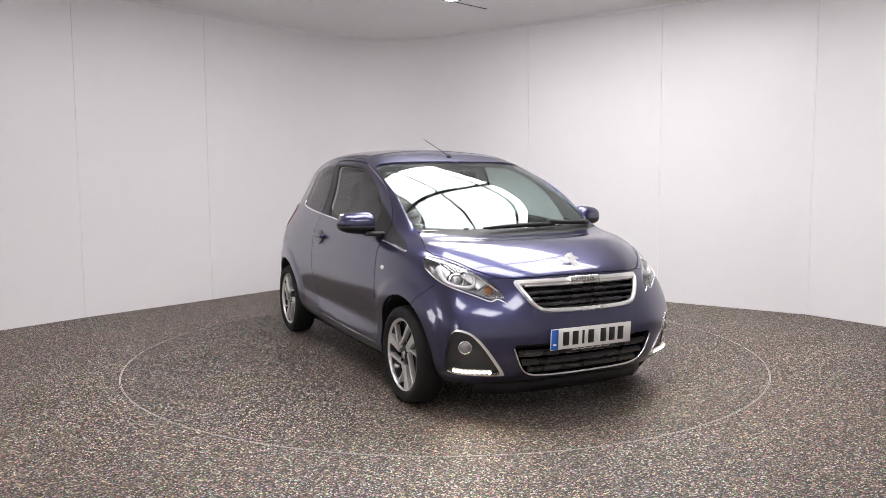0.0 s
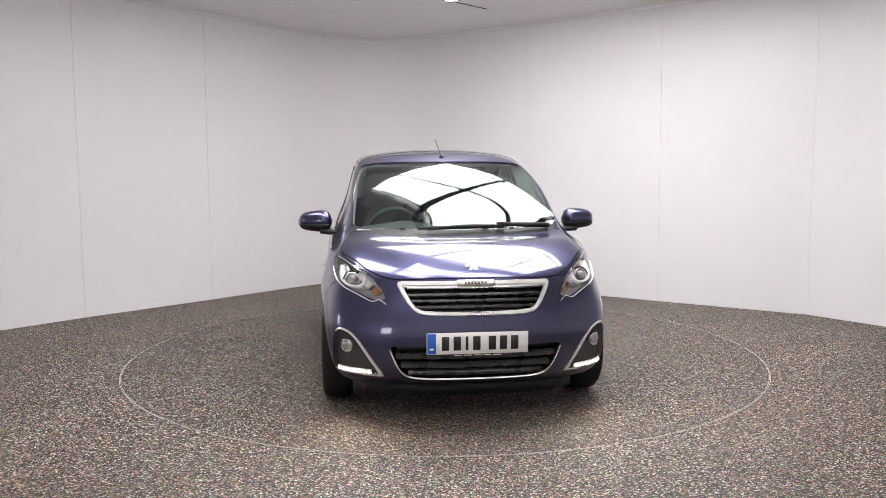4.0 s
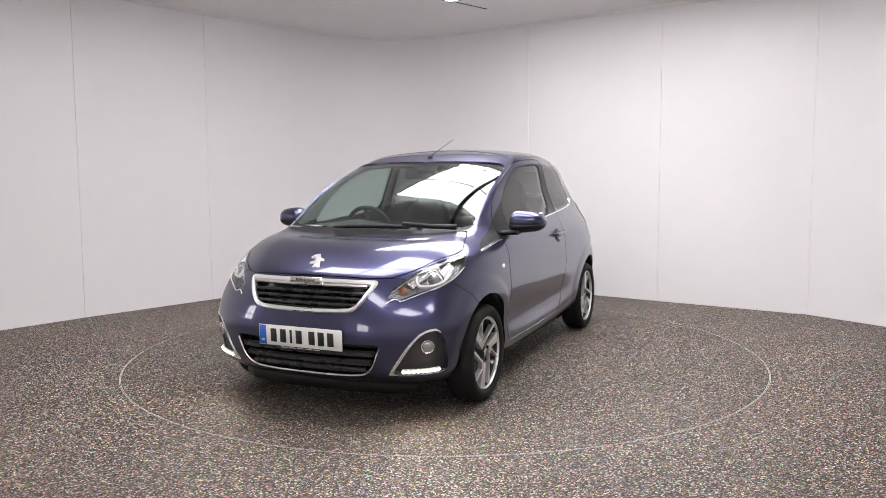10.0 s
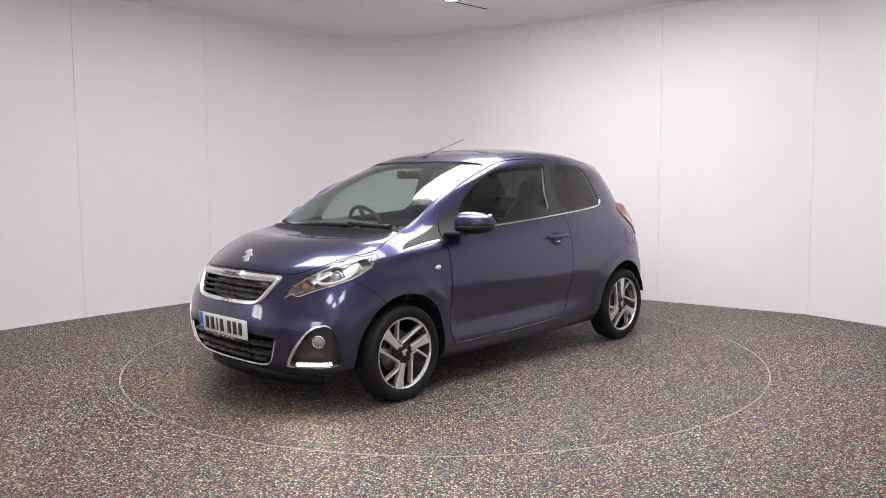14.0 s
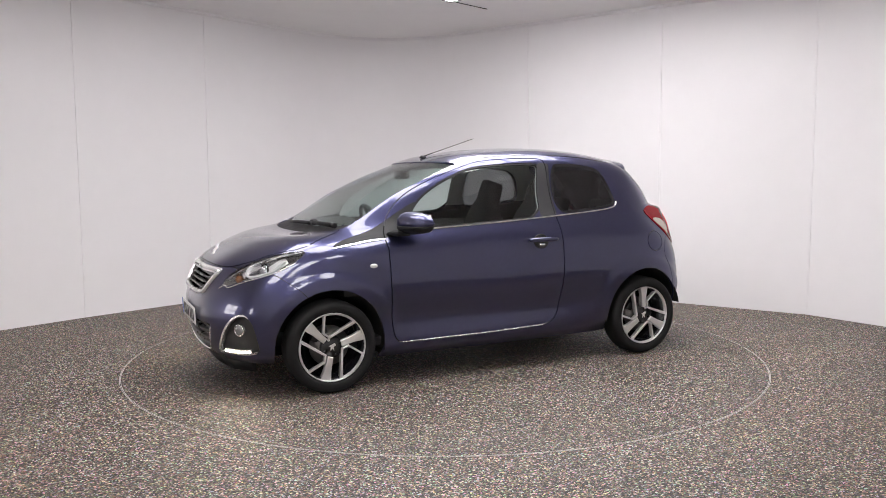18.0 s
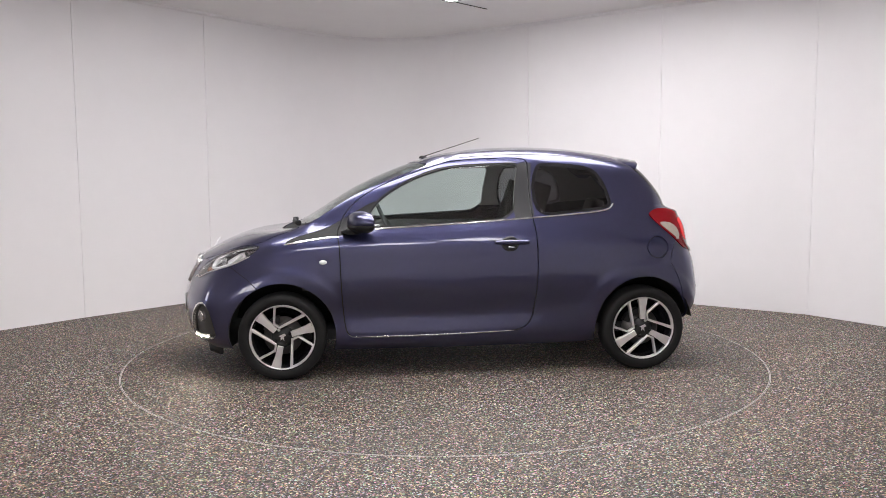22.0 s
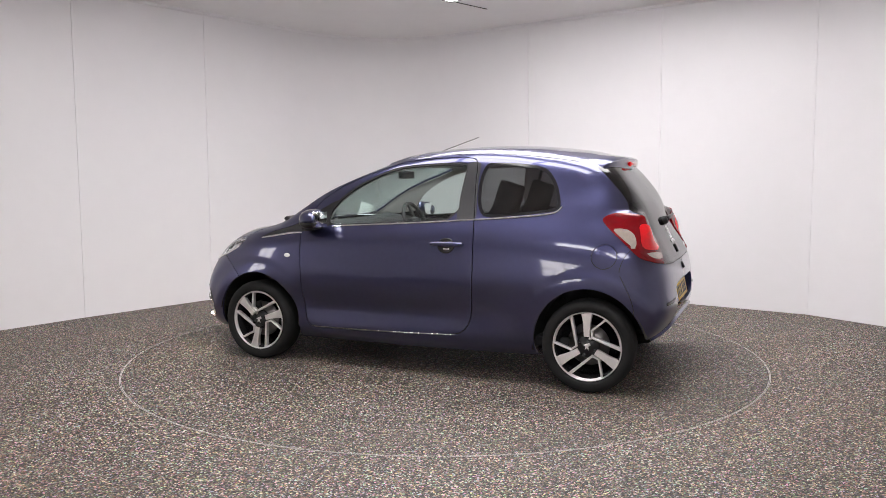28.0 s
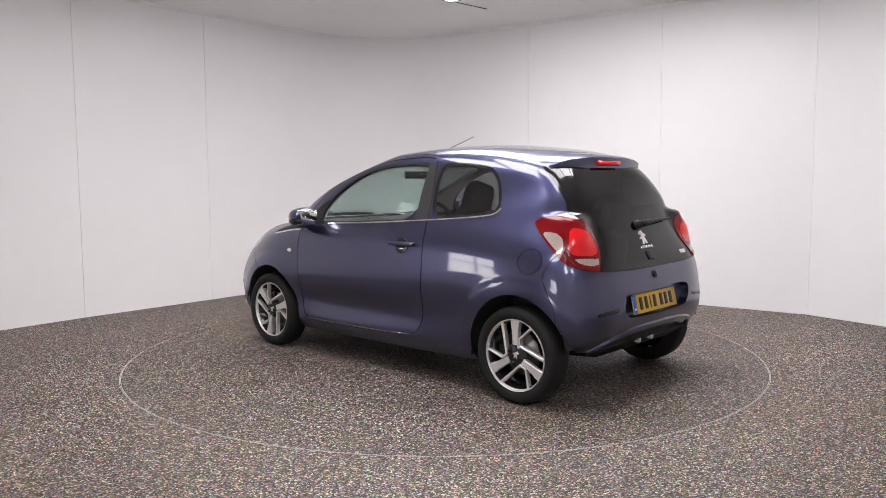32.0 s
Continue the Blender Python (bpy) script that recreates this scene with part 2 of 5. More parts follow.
for name, pts in PLAN:
    wall = tagged(new(name), "smooth white wall lining panels with thin joints", "wall", kind="structure")
    if name == "wall_corner":
        verts = [(p.x, p.y, z) for z in (0, CEIL) for p in pts]
        k = len(pts)
        back = [(p.x * 1.012, p.y * 1.012, z) for z in (0, CEIL) for p in pts]
        o = 2 * k
        faces = [(i, i + 1, k + i + 1, k + i) for i in range(k - 1)] + [(o + i, o + k + i, o + k + i + 1, o + i + 1) for i in range(k - 1)]
        faces += [(0, k, o + k, o), (k - 1, o + k - 1, o + 2 * k - 1, 2 * k - 1)] + [(k + i, k + i + 1, o + k + i + 1, o + k + i) for i in range(k - 1)]
        me = smooth_by_angle(mesh_from("curved_panel", verts + back, faces, M["wall"]), 30)
        part("curved_panel", me, M["wall"], wall)
        continue
    for k, (a, b) in enumerate(zip(pts, pts[1:])):
        if name != "wall_behind_left":
            wall_panel(a, b, 0.0, CEIL, wall)
            continue
        # a low bright two-pane window in each of these walls
        d = (b - a).normalized()
        mid, half = WINDOW_AT[k]
        p, q = a + d * (mid - half), a + d * (mid + half)
        wall_panel(a, p, 0.0, CEIL, wall)
        wall_panel(q, b, 0.0, CEIL, wall)
        wall_panel(p, q, 0.0, SILL, wall)
        wall_panel(p, q, HEAD, CEIL, wall)
        daylight_window(p, q)
    for p, q, r in zip(pts, pts[1:], pts[2:]) if name in ("wall_left", "wall_right") else ():
        d = (r - p).normalized()
        n = Vector((-d.y, d.x))
        prism("joint_strip", [q - d * 0.017 + n * 0.01, q + d * 0.017 + n * 0.01, q + d * 0.010 - n * 0.006, q - d * 0.010 - n * 0.006],
              0.004, CEIL - 0.03, M["batten"], wall)

# slim cove strip where walls and ceiling meet
for name, pts in PLAN[:3]:
    ps = [p for p in pts]
    n_in = [(Vector((0.0, -1.2)) - p).normalized() for p in ps]
    bm = bmesh.new()
    rows = [[bm.verts.new((*(p + n * a), z)) for a, z in ((-0.01, CEIL - 0.030), (0.010, CEIL - 0.026), (0.026, CEIL - 0.008), (0.030, CEIL + 0.004))] for p, n in zip(ps, n_in)]
    for r0, r1 in zip(rows, rows[1:]):
        for j in range(3):
            bm.faces.new((r0[j], r1[j], r1[j + 1], r0[j + 1])).smooth = True
    tagged(part("trim_" + name[5:], bm, M["batten"]), "slim white cove strip under the ceiling", "trim", kind="structure")

hull = [(-7.5, -8.5), (7.5, -8.5), (7.5, 6.0), (-7.5, 6.0)]
N_RING = 192
ring_xy = [(math.cos(2 * math.pi * i / N_RING), math.sin(2 * math.pi * i / N_RING)) for i in range(N_RING)]


def annulus(r0, r1, z, z_out=None):
    z_out = z if z_out is None else z_out
    verts = [(x * r0, y * r0, z) for x, y in ring_xy] + [(x * r1, y * r1, z_out) for x, y in ring_xy]
    return verts, [(i, N_RING + i, N_RING + (i + 1) % N_RING, (i + 1) % N_RING) for i in range(N_RING)]


# floor with a round hole for the disc
bm = bmesh.new()
inner = [bm.verts.new((x * (RING_R + 0.0045), y * (RING_R + 0.0045), 0)) for x, y in ring_xy]
outer = [bm.verts.new((x * 9.5, y * 9.5, 0)) for x, y in ring_xy]
for i in range(N_RING):
    k = (i + 1) % N_RING
    bm.faces.new((inner[i], outer[i], outer[k], inner[k]))
    low = [bm.verts.new(v.co - Vector((0, 0, 0.05))) for v in (inner[i], inner[k])]
    bm.faces.new((inner[k], low[1], low[0], inner[i]))
tagged(part("floor", bm, M["floor"]), "speckled grey stone-chip resin floor", "floor", kind="structure")
verts, faces = annulus(RING_R + 0.0012, RING_R + 0.0045, 0.0015)
tagged(part("floor_edging", mesh_from("floor_edging", verts, faces, M["edging"]), M["edging"]), "thin pale metal edging set round the turntable", "trim", kind="structure")

# the turning disc
disc = tagged(new("turntable"), "round floor turntable covered in speckled stone chips", "turntable")
top = [(x * (RING_R - 0.006), y * (RING_R - 0.006), 0) for x, y in ring_xy]
side = [(x, y, -0.04) for x, y, _ in top]
part("disc_top", mesh_from("disc_top", top + side, [list(range(N_RING))] + [(i, N_RING + i, N_RING + (i + 1) % N_RING, (i + 1) % N_RING) for i in range(N_RING)], M["disc"]), M["disc"], disc)
verts, faces = annulus(RING_R - 0.006, RING_R - 0.0025, 0.002)
part("rim", mesh_from("rim", verts, faces, M["edging"]), M["edging"], disc, "thin pale metal rim")

# ceiling and its lit panels, set square to the walls
E1, E2 = Vector((0.742, -0.670)), Vector((-0.620, -0.785))
bm = bmesh.new()
lo = [bm.verts.new((x, y, CEIL)) for x, y in hull]
hi = [bm.verts.new((x, y, CEIL + 0.12)) for x, y in hull]
bm.faces.new(lo[::-1])
bm.faces.new(hi)
for i in range(4):
    bm.faces.new((lo[i], lo[(i + 1) % 4], hi[(i + 1) % 4], hi[i]))
bmesh.ops.recalc_face_normals(bm, faces=bm.faces[:])
tagged(part("ceiling", bm, M["ceiling"]), "flat pale grey ceiling", "ceiling", kind="structure")


def tray(a0, a1, b0, b1):
    """One flat lit panel in a slim dark frame, hung just under the ceiling."""
    ob = tagged(new("ceiling_light"), "flat white backlit ceiling panel in a slim dark frame", "ceiling light", group="ceiling light panels")

    def slab(name, p0, p1, q0, q1, z0, z1, m):
        prism(name, [E1 * p0 + E2 * q0, E1 * p1 + E2 * q0, E1 * p1 + E2 * q1, E1 * p0 + E2 * q1], z0, z1, m, ob)
    slab("diffuser", a0 + 0.020, a1 - 0.020, b0 + 0.020, b1 - 0.020, CEIL - 0.060, CEIL - 0.004, M["lightbox"])
    for p0, p1, q0, q1 in ((a0, a0 + 0.022, b0, b1), (a1 - 0.022, a1, b0, b1), (a0 + 0.022, a1 - 0.022, b0, b0 + 0.022), (a0 + 0.022, a1 - 0.022, b1 - 0.022, b1)):
        slab("frame", p0, p1, q0, q1, CEIL - 0.062, CEIL - 0.050, M["rib"])
    return ob


for a0, a1 in ((-1.06, -0.022), (0.022, 1.00), (1.00, 1.95)):
    for b0, b1 in ((-1.375, -1.20), (-1.20, -0.49), (-0.49, 0.16), (0.56, 1.20), (1.20, 1.90)):
        if a0 > 0.9 and b0 > 1.0 or a0 < -1.0 and 0.5 < b0 < 1.0:
            continue                                   # no panel in the near corner and one left out over the bonnet side
        tray(a0, a1, b0, b1)
# extra unseen panels over the camera's end, added to brighten walls and car side
for a0, a1, b0, b1 in ((2.85, 3.95, 3.30, 4.00), (1.20, 2.30, 3.40, 4.10), (3.30, 4.40, 2.10, 2.80)):
    tray(a0, a1, b0, b1)
rail = prism("ceiling_rail", [E1 * -0.018 + E2 * -1.35, E1 * 0.018 + E2 * -1.35, E1 * 0.018 + E2 * 2.4, E1 * -0.018 + E2 * 2.4], CEIL - 0.066, CEIL - 0.001, M["rib"])
tagged(rail, "dark metal rail fixed along the ceiling", "rail")
# short dark slot beside the panels
slot = prism("ceiling_slot", [Vector((0.136, 2.045)), Vector((0.448, 2.361)), Vector((0.440, 2.369)), Vector((0.128, 2.053))], CEIL - 0.006, CEIL - 0.001, M["rib"])
tagged(slot, "thin dark slot in the ceiling", "slot", kind="structure")
# ---------------------------------------------------------------- the car's skin
# Longitudinal belts of the left half, low to high; each runs from the nose's middle round the flank to the tail's middle.
# Car space: x forward from the front axle, y to its left, z up.
BELTS = [
    # underside edge
    ([0.585, 0.575, 0.54, 0.46, 0.34, 0, -0.4, -0.8, -1.2, -1.6, -2, -2.34, -2.56, -2.66, -2.69, -2.7],
     [0, 0.24, 0.44, 0.6, 0.68, 0.71, 0.715, 0.72, 0.72, 0.72, 0.72, 0.71, 0.66, 0.5, 0.26, 0],
     [0.2, 0.2, 0.2, 0.2, 0.195, 0.18, 0.175, 0.175, 0.175, 0.18, 0.19, 0.22, 0.26, 0.3, 0.31, 0.31]),
    # lower bumper and sill
    ([0.655, 0.645, 0.6, 0.515, 0.38, 0, -0.4, -0.8, -1.2, -1.6, -2, -2.34, -2.61, -2.735, -2.765, -2.772],
     [0, 0.25, 0.46, 0.635, 0.73, 0.77, 0.775, 0.777, 0.777, 0.777, 0.778, 0.768, 0.725, 0.56, 0.27, 0],
     [0.265, 0.265, 0.265, 0.265, 0.265, 0.265, 0.265, 0.27, 0.275, 0.28, 0.285, 0.3, 0.33, 0.36, 0.37, 0.37]),
    # bumper
    ([0.685, 0.675, 0.63, 0.535, 0.39, 0, -0.4, -0.8, -1.2, -1.6, -2, -2.34, -2.635, -2.775, -2.8, -2.805],
     [0, 0.26, 0.47, 0.652, 0.748, 0.79, 0.762, 0.758, 0.758, 0.771, 0.793, 0.797, 0.755, 0.59, 0.29, 0],
     [0.4, 0.4, 0.4, 0.4, 0.41, 0.42, 0.405, 0.405, 0.405, 0.422, 0.44, 0.45, 0.46, 0.47, 0.47, 0.47]),
    ([0.675, 0.665, 0.62, 0.515, 0.375, 0, -0.4, -0.8, -1.2, -1.6, -2, -2.34, -2.625, -2.765, -2.795, -2.8],
     [0, 0.26, 0.46, 0.65, 0.75, 0.803, 0.803, 0.804, 0.804, 0.806, 0.809, 0.807, 0.758, 0.59, 0.29, 0],
     [0.54, 0.54, 0.545, 0.555, 0.565, 0.58, 0.545, 0.545, 0.545, 0.573, 0.6, 0.605, 0.605, 0.61, 0.61, 0.61]),
    # grille top, lower shoulder, foot of the tailgate
    ([0.615, 0.605, 0.55, 0.44, 0.31, 0, -0.4, -0.8, -1.2, -1.6, -2, -2.34, -2.6, -2.735, -2.76, -2.765],
     [0, 0.24, 0.42, 0.61, 0.715, 0.787, 0.799, 0.801, 0.801, 0.802, 0.803, 0.798, 0.748, 0.575, 0.29, 0],
     [0.715, 0.715, 0.712, 0.718, 0.725, 0.73, 0.735, 0.74, 0.74, 0.745, 0.75, 0.755, 0.76, 0.76, 0.755, 0.755]),
    # bonnet lip, shoulder
    ([0.505, 0.495, 0.44, 0.33, 0.21, -0.03, -0.41, -0.8, -1.2, -1.6, -2, -2.32, -2.535, -2.665, -2.695, -2.7],
     [0, 0.23, 0.42, 0.59, 0.692, 0.764, 0.785, 0.788, 0.789, 0.787, 0.784, 0.772, 0.715, 0.53, 0.27, 0],
     [0.81, 0.81, 0.812, 0.822, 0.828, 0.838, 0.846, 0.855, 0.86, 0.865, 0.87, 0.875, 0.885, 0.885, 0.88, 0.88]),
    # bonnet, belt
    ([0.25, 0.24, 0.2, 0.13, 0.05, -0.14, -0.44, -0.8, -1.2, -1.6, -1.98, -2.27, -2.475, -2.6, -2.635, -2.642],
     [0, 0.23, 0.42, 0.58, 0.662, 0.715, 0.745, 0.75, 0.752, 0.748, 0.74, 0.722, 0.665, 0.5, 0.25, 0],
     [0.912, 0.912, 0.913, 0.912, 0.908, 0.908, 0.926, 0.945, 0.955, 0.965, 0.975, 0.985, 1, 1.005, 1.005, 1.005]),
    # foot of the windscreen, lower glass
    ([-0.03, -0.035, -0.06, -0.105, -0.17, -0.32, -0.52, -0.82, -1.2, -1.6, -1.95, -2.22, -2.435, -2.558, -2.578, -2.582],
     [0, 0.24, 0.44, 0.57, 0.638, 0.678, 0.695, 0.702, 0.702, 0.7, 0.692, 0.672, 0.622, 0.485, 0.24, 0],
     [0.95, 0.951, 0.958, 0.967, 0.975, 0.99, 1.02, 1.045, 1.06, 1.07, 1.08, 1.095, 1.115, 1.125, 1.13, 1.13]),
    # mid windscreen, upper glass
    ([-0.44, -0.445, -0.462, -0.478, -0.492, -0.6, -0.77, -0.99, -1.28, -1.6, -1.91, -2.17, -2.38, -2.478, -2.493, -2.496],
     [0, 0.24, 0.43, 0.555, 0.613, 0.64, 0.646, 0.65, 0.652, 0.65, 0.642, 0.62, 0.572, 0.455, 0.225, 0],
     [1.205, 1.203, 1.195, 1.186, 1.18, 1.176, 1.19, 1.208, 1.22, 1.225, 1.225, 1.225, 1.235, 1.245, 1.25, 1.25]),
    # head of the windscreen, roof rail, head of the rear window
    ([-0.88, -0.885, -0.9, -0.935, -0.98, -1.04, -1.12, -1.22, -1.4, -1.62, -1.85, -2.07, -2.27, -2.365, -2.388, -2.395],
     [0, 0.218, 0.403, 0.511, 0.558, 0.578, 0.588, 0.595, 0.599, 0.598, 0.589, 0.569, 0.523, 0.396, 0.203, 0],
     [1.385, 1.384, 1.38, 1.37, 1.362, 1.367, 1.371, 1.378, 1.386, 1.388, 1.38, 1.365, 1.353, 1.36, 1.365, 1.368]),
    # roof
    ([-1.06, -1.06, -1.075, -1.1, -1.13, -1.17, -1.23, -1.31, -1.44, -1.62, -1.8, -1.97, -2.1, -2.2, -2.23, -2.235],
     [0, 0.136, 0.26, 0.356, 0.39, 0.41, 0.421, 0.428, 0.437, 0.437, 0.425, 0.396, 0.339, 0.238, 0.113, 0],
     [1.435, 1.435, 1.435, 1.434, 1.434, 1.44, 1.443, 1.448, 1.455, 1.458, 1.454, 1.445, 1.435, 1.433, 1.435, 1.436]),
    # roof's middle line
    ([-1.2, -1.2, -1.21, -1.23, -1.25, -1.28, -1.33, -1.4, -1.5, -1.63, -1.76, -1.88, -1.96, -2.02, -2.04, -2.045],
     [0, 0, 0, 0, 0, 0, 0, 0, 0, 0, 0, 0, 0, 0, 0, 0],
     [1.459, 1.459, 1.46, 1.461, 1.462, 1.47, 1.474, 1.479, 1.483, 1.485, 1.483, 1.477, 1.47, 1.465, 1.462, 1.462]),
]
NU, NV = 12, 8     # steps between the cage's lines, along and up
FLIP = np.array([1.0, -1.0, 1.0])


def skin_cage():
    net = np.array([np.array(b, float).T for b in BELTS])       # belt, station, xyz
    wanted = net.copy()
    for _ in range(6):                                           # draw the control net out until the skin passes the cage
        net = net + 0.8 * (wanted - spline_at(net, np.arange(net.shape[1]), np.arange(net.shape[0])))
    return net


def spline_rows(net, u):
    """Uniform cubic spline along axis 0 of a net that already has one row to spare at each end."""
    i = np.clip(np.floor(u).astype(int), 0, len(net) - 4)
    f = (u - i)[:, None, None]
    w = ((1 - f) ** 3, 3 * f ** 3 - 6 * f ** 2 + 4, -3 * f ** 3 + 3 * f ** 2 + 3 * f + 1, f ** 3)
    return sum(w[k] * net[i + k] for k in range(4)) / 6


def spline_at(net, us, vs):
    ext = np.concatenate([net[:, 1:2] * FLIP, net, net[:, -2:-1] * FLIP], 1)     # mirrored across the middle
    ext = np.concatenate([2 * ext[:1] - ext[1:2], ext, ext[-2:-1] * FLIP], 0)
    along = spline_rows(ext.transpose(1, 0, 2), np.asarray(us, float)).transpose(1, 0, 2)
    return spline_rows(along, np.asarray(vs, float))


def flare(p):
    """Slightly drawn-out lips over the wheels."""
    out = p.copy()
    for ax, rr in ((0.0, 0.425), (-2.34, 0.428)):
        r = np.hypot(p[..., 0] - ax, p[..., 2] - 0.28)
        k = (p[..., 1] > 0.5) * np.clip((p[..., 2] - 0.22) / 0.16, 0, 1) / (1 + np.exp(np.clip((r - rr) / 0.008, -40, 40)))
        out[..., 1] += 0.009 * k
    return out


def step(x, a, b, c, d):
    """Rises from a to b, falls from c to d."""
    up, down = np.clip((x - a) / (b - a), 0, 1), np.clip((d - x) / (d - c), 0, 1)
    return up * up * (3 - 2 * up) * down * down * (3 - 2 * down)


def skin_grid():
    net = skin_cage()
    us = np.linspace(0, net.shape[1] - 1, (net.shape[1] - 1) * NU + 1)
    vs = np.linspace(0, net.shape[0] - 1, (net.shape[0] - 1) * NV + 1)
    g = flare(spline_at(net, us, vs))
    g[..., 0] -= 0.090 * step(us, 11.70, 12.25, 12.35, 13.35)[None, :] * step(vs, 4.0, 5.7, 6.28, 6.62)[:, None]   # the tail lamps stand out
    g[:, 0, 1] = g[:, -1, 1] = g[-1, :, 1] = 0
    return g, us, vs


# ---------------------------------------------------------------- cutting the skin into panels
class Skin:
    """The left half of the skin as polygons that can be cut along lines drawn on it."""

    def __init__(self):
        self.grid, self.us, self.vs = skin_grid()
        nv, nu = self.grid.shape[:2]
        du, dv = np.gradient(self.grid, axis=1), np.gradient(self.grid, axis=0)
        nrm = np.cross(dv, du)
        nrm /= np.linalg.norm(nrm, axis=-1, keepdims=True) + 1e-12
        nrm[:, 0, 1] = nrm[:, -1, 1] = 0
        nrm[-1] = nrm[-2]
        nrm[-1, :, 1] = 0
        nrm /= np.linalg.norm(nrm, axis=-1, keepdims=True) + 1e-12
        if ((self.grid - np.array([-1.1, 0, 0.7])) * nrm).sum(-1).mean() < 0:
            nrm = -nrm
        self.gnrm = nrm
        uu, vv = np.meshgrid(self.us, self.vs)
        self.P = self.grid.reshape(-1, 3).tolist()
        self.N = nrm.reshape(-1, 3).tolist()
        self.UV = np.stack([uu, vv], -1).reshape(-1, 2).tolist()
        self.F = [(j * nu + i + 1, (j + 1) * nu + i + 1, (j + 1) * nu + i, j * nu + i) for j in range(nv - 1) for i in range(nu - 1)]

    def at(self, uv, what=None):
        """Points of the skin (or its normals) at the surface coordinates uv; u beyond the ends lies on the other half."""
        src = self.grid if what is None else what
        uv = np.atleast_2d(np.asarray(uv, float))
        top = len(BELTS[0][0]) - 1
        u, v = uv[:, 0], np.clip(uv[:, 1], 0, len(BELTS) - 1)
        flip = (u < 0) | (u > top)
        u = np.where(u < 0, -u, np.where(u > top, 2 * top - u, u))
        a, b = u * NU, v * NV
        i, j = np.clip(a.astype(int), 0, src.shape[1] - 2), np.clip(b.astype(int), 0, src.shape[0] - 2)
        a, b = (a - i)[:, None], (b - j)[:, None]
        p = src[j, i] * (1 - a) * (1 - b) + src[j, i + 1] * a * (1 - b) + src[j + 1, i] * (1 - a) * b + src[j + 1, i + 1] * a * b
        return np.where(flip[:, None], p * FLIP, p)

    def spot(self, u, v, side=1):
        """A frame on the skin: x to the rear along it, z outwards."""
        p, n = self.at((u, v))[0], self.at((u, v), self.gnrm)[0]
        n = n / np.linalg.norm(n)
        if side < 0:
            p, n = p * FLIP, n * FLIP
        return Vector(p), Vector(n)

    def cut(self, field):
        d = field(np.array(self.P), np.array(self.UV))
        d = np.where(np.abs(d) < 1e-5, 1e-5, d)
        sign = d > 0
        done, out = {}, []
        for f in self.F:
            s = [sign[i] for i in f]
            if all(s) or not any(s):
                out.append(f)
                continue
            inside, outside = [], []
            for k in range(len(f)):
                a, b = f[k], f[(k + 1) % len(f)]
                (outside if sign[a] else inside).append(a)
                if sign[a] != sign[b]:
                    key = (a, b) if a < b else (b, a)
                    if key not in done:
                        w = d[key[0]] / (d[key[0]] - d[key[1]])
                        done[key] = len(self.P)
                        for arr in (self.P, self.N, self.UV):
                            arr.append([x + (y - x) * w for x, y in zip(arr[key[0]], arr[key[1]])])
                    inside.append(done[key])
                    outside.append(done[key])
            out += [tuple(q) for q in (inside, outside) if len(q) > 2]
        self.F = out


skin = Skin()


def rounded(pts, times=2, closed=True):
    p = np.array(pts, float)
    for _ in range(times):
        q = np.roll(p, -1, 0) if closed else p[1:]
        a = p if closed else p[:-1]
        r = np.stack([a * 0.75 + q * 0.25, a * 0.25 + q * 0.75], 1).reshape(-1, 2)
        p = r if closed else np.concatenate([p[:1], r, p[-1:]])
    return p


def outline_field(pts, times=2, grow=0.0):
    """Signed distance in metres along the skin to a closed outline drawn in surface coordinates; negative inside."""
    poly = rounded(pts, times)
    steps = np.linspace(0, 1, 4, endpoint=False)
    dense = np.concatenate([poly + (np.roll(poly, -1, 0) - poly) * k for k in steps], 1).reshape(-1, 2)
    line = skin.at(dense)
    nxt = np.roll(line, -1, 0)

    def field(P, UV):
        inside = np.zeros(len(P), bool)
        x, y = UV[:, 0], UV[:, 1]
        for (x0, y0), (x1, y1) in zip(poly, np.roll(poly, -1, 0)):
            if y0 != y1:
                c = ((y0 > y) != (y1 > y)) & (x < (x1 - x0) * (y - y0) / (y1 - y0) + x0)
                inside ^= c
        best = np.full(len(P), 1e9)
        lo, hi = line.min(0) - 0.25, line.max(0) + 0.25
        near = np.all((P > lo) & (P < hi), 1)
        Q = P[near]
        b = np.full(len(Q), 1e9)
        for a, c in zip(line, nxt):
            e = c - a
            k = np.clip(((Q - a) @ e) / (e @ e + 1e-12), 0, 1)
            r = Q - a - k[:, None] * e
            b = np.minimum(b, (r * r).sum(1))
        best[near] = b
        best = np.sqrt(np.minimum(best, 1.0))
        return np.where(inside, -best, best) - grow
    return field


def arch_field(ax, r=0.335):
    tall = 1.05 if ax < -1 else 1.015
    r -= 0.009 if ax < -1 else 0.0

    def field(P, UV):
        return np.where(P[:, 1] > 0.3, np.hypot(P[:, 0] - ax, (P[:, 2] - 0.280) / tall) - r, 1.0)
    return field


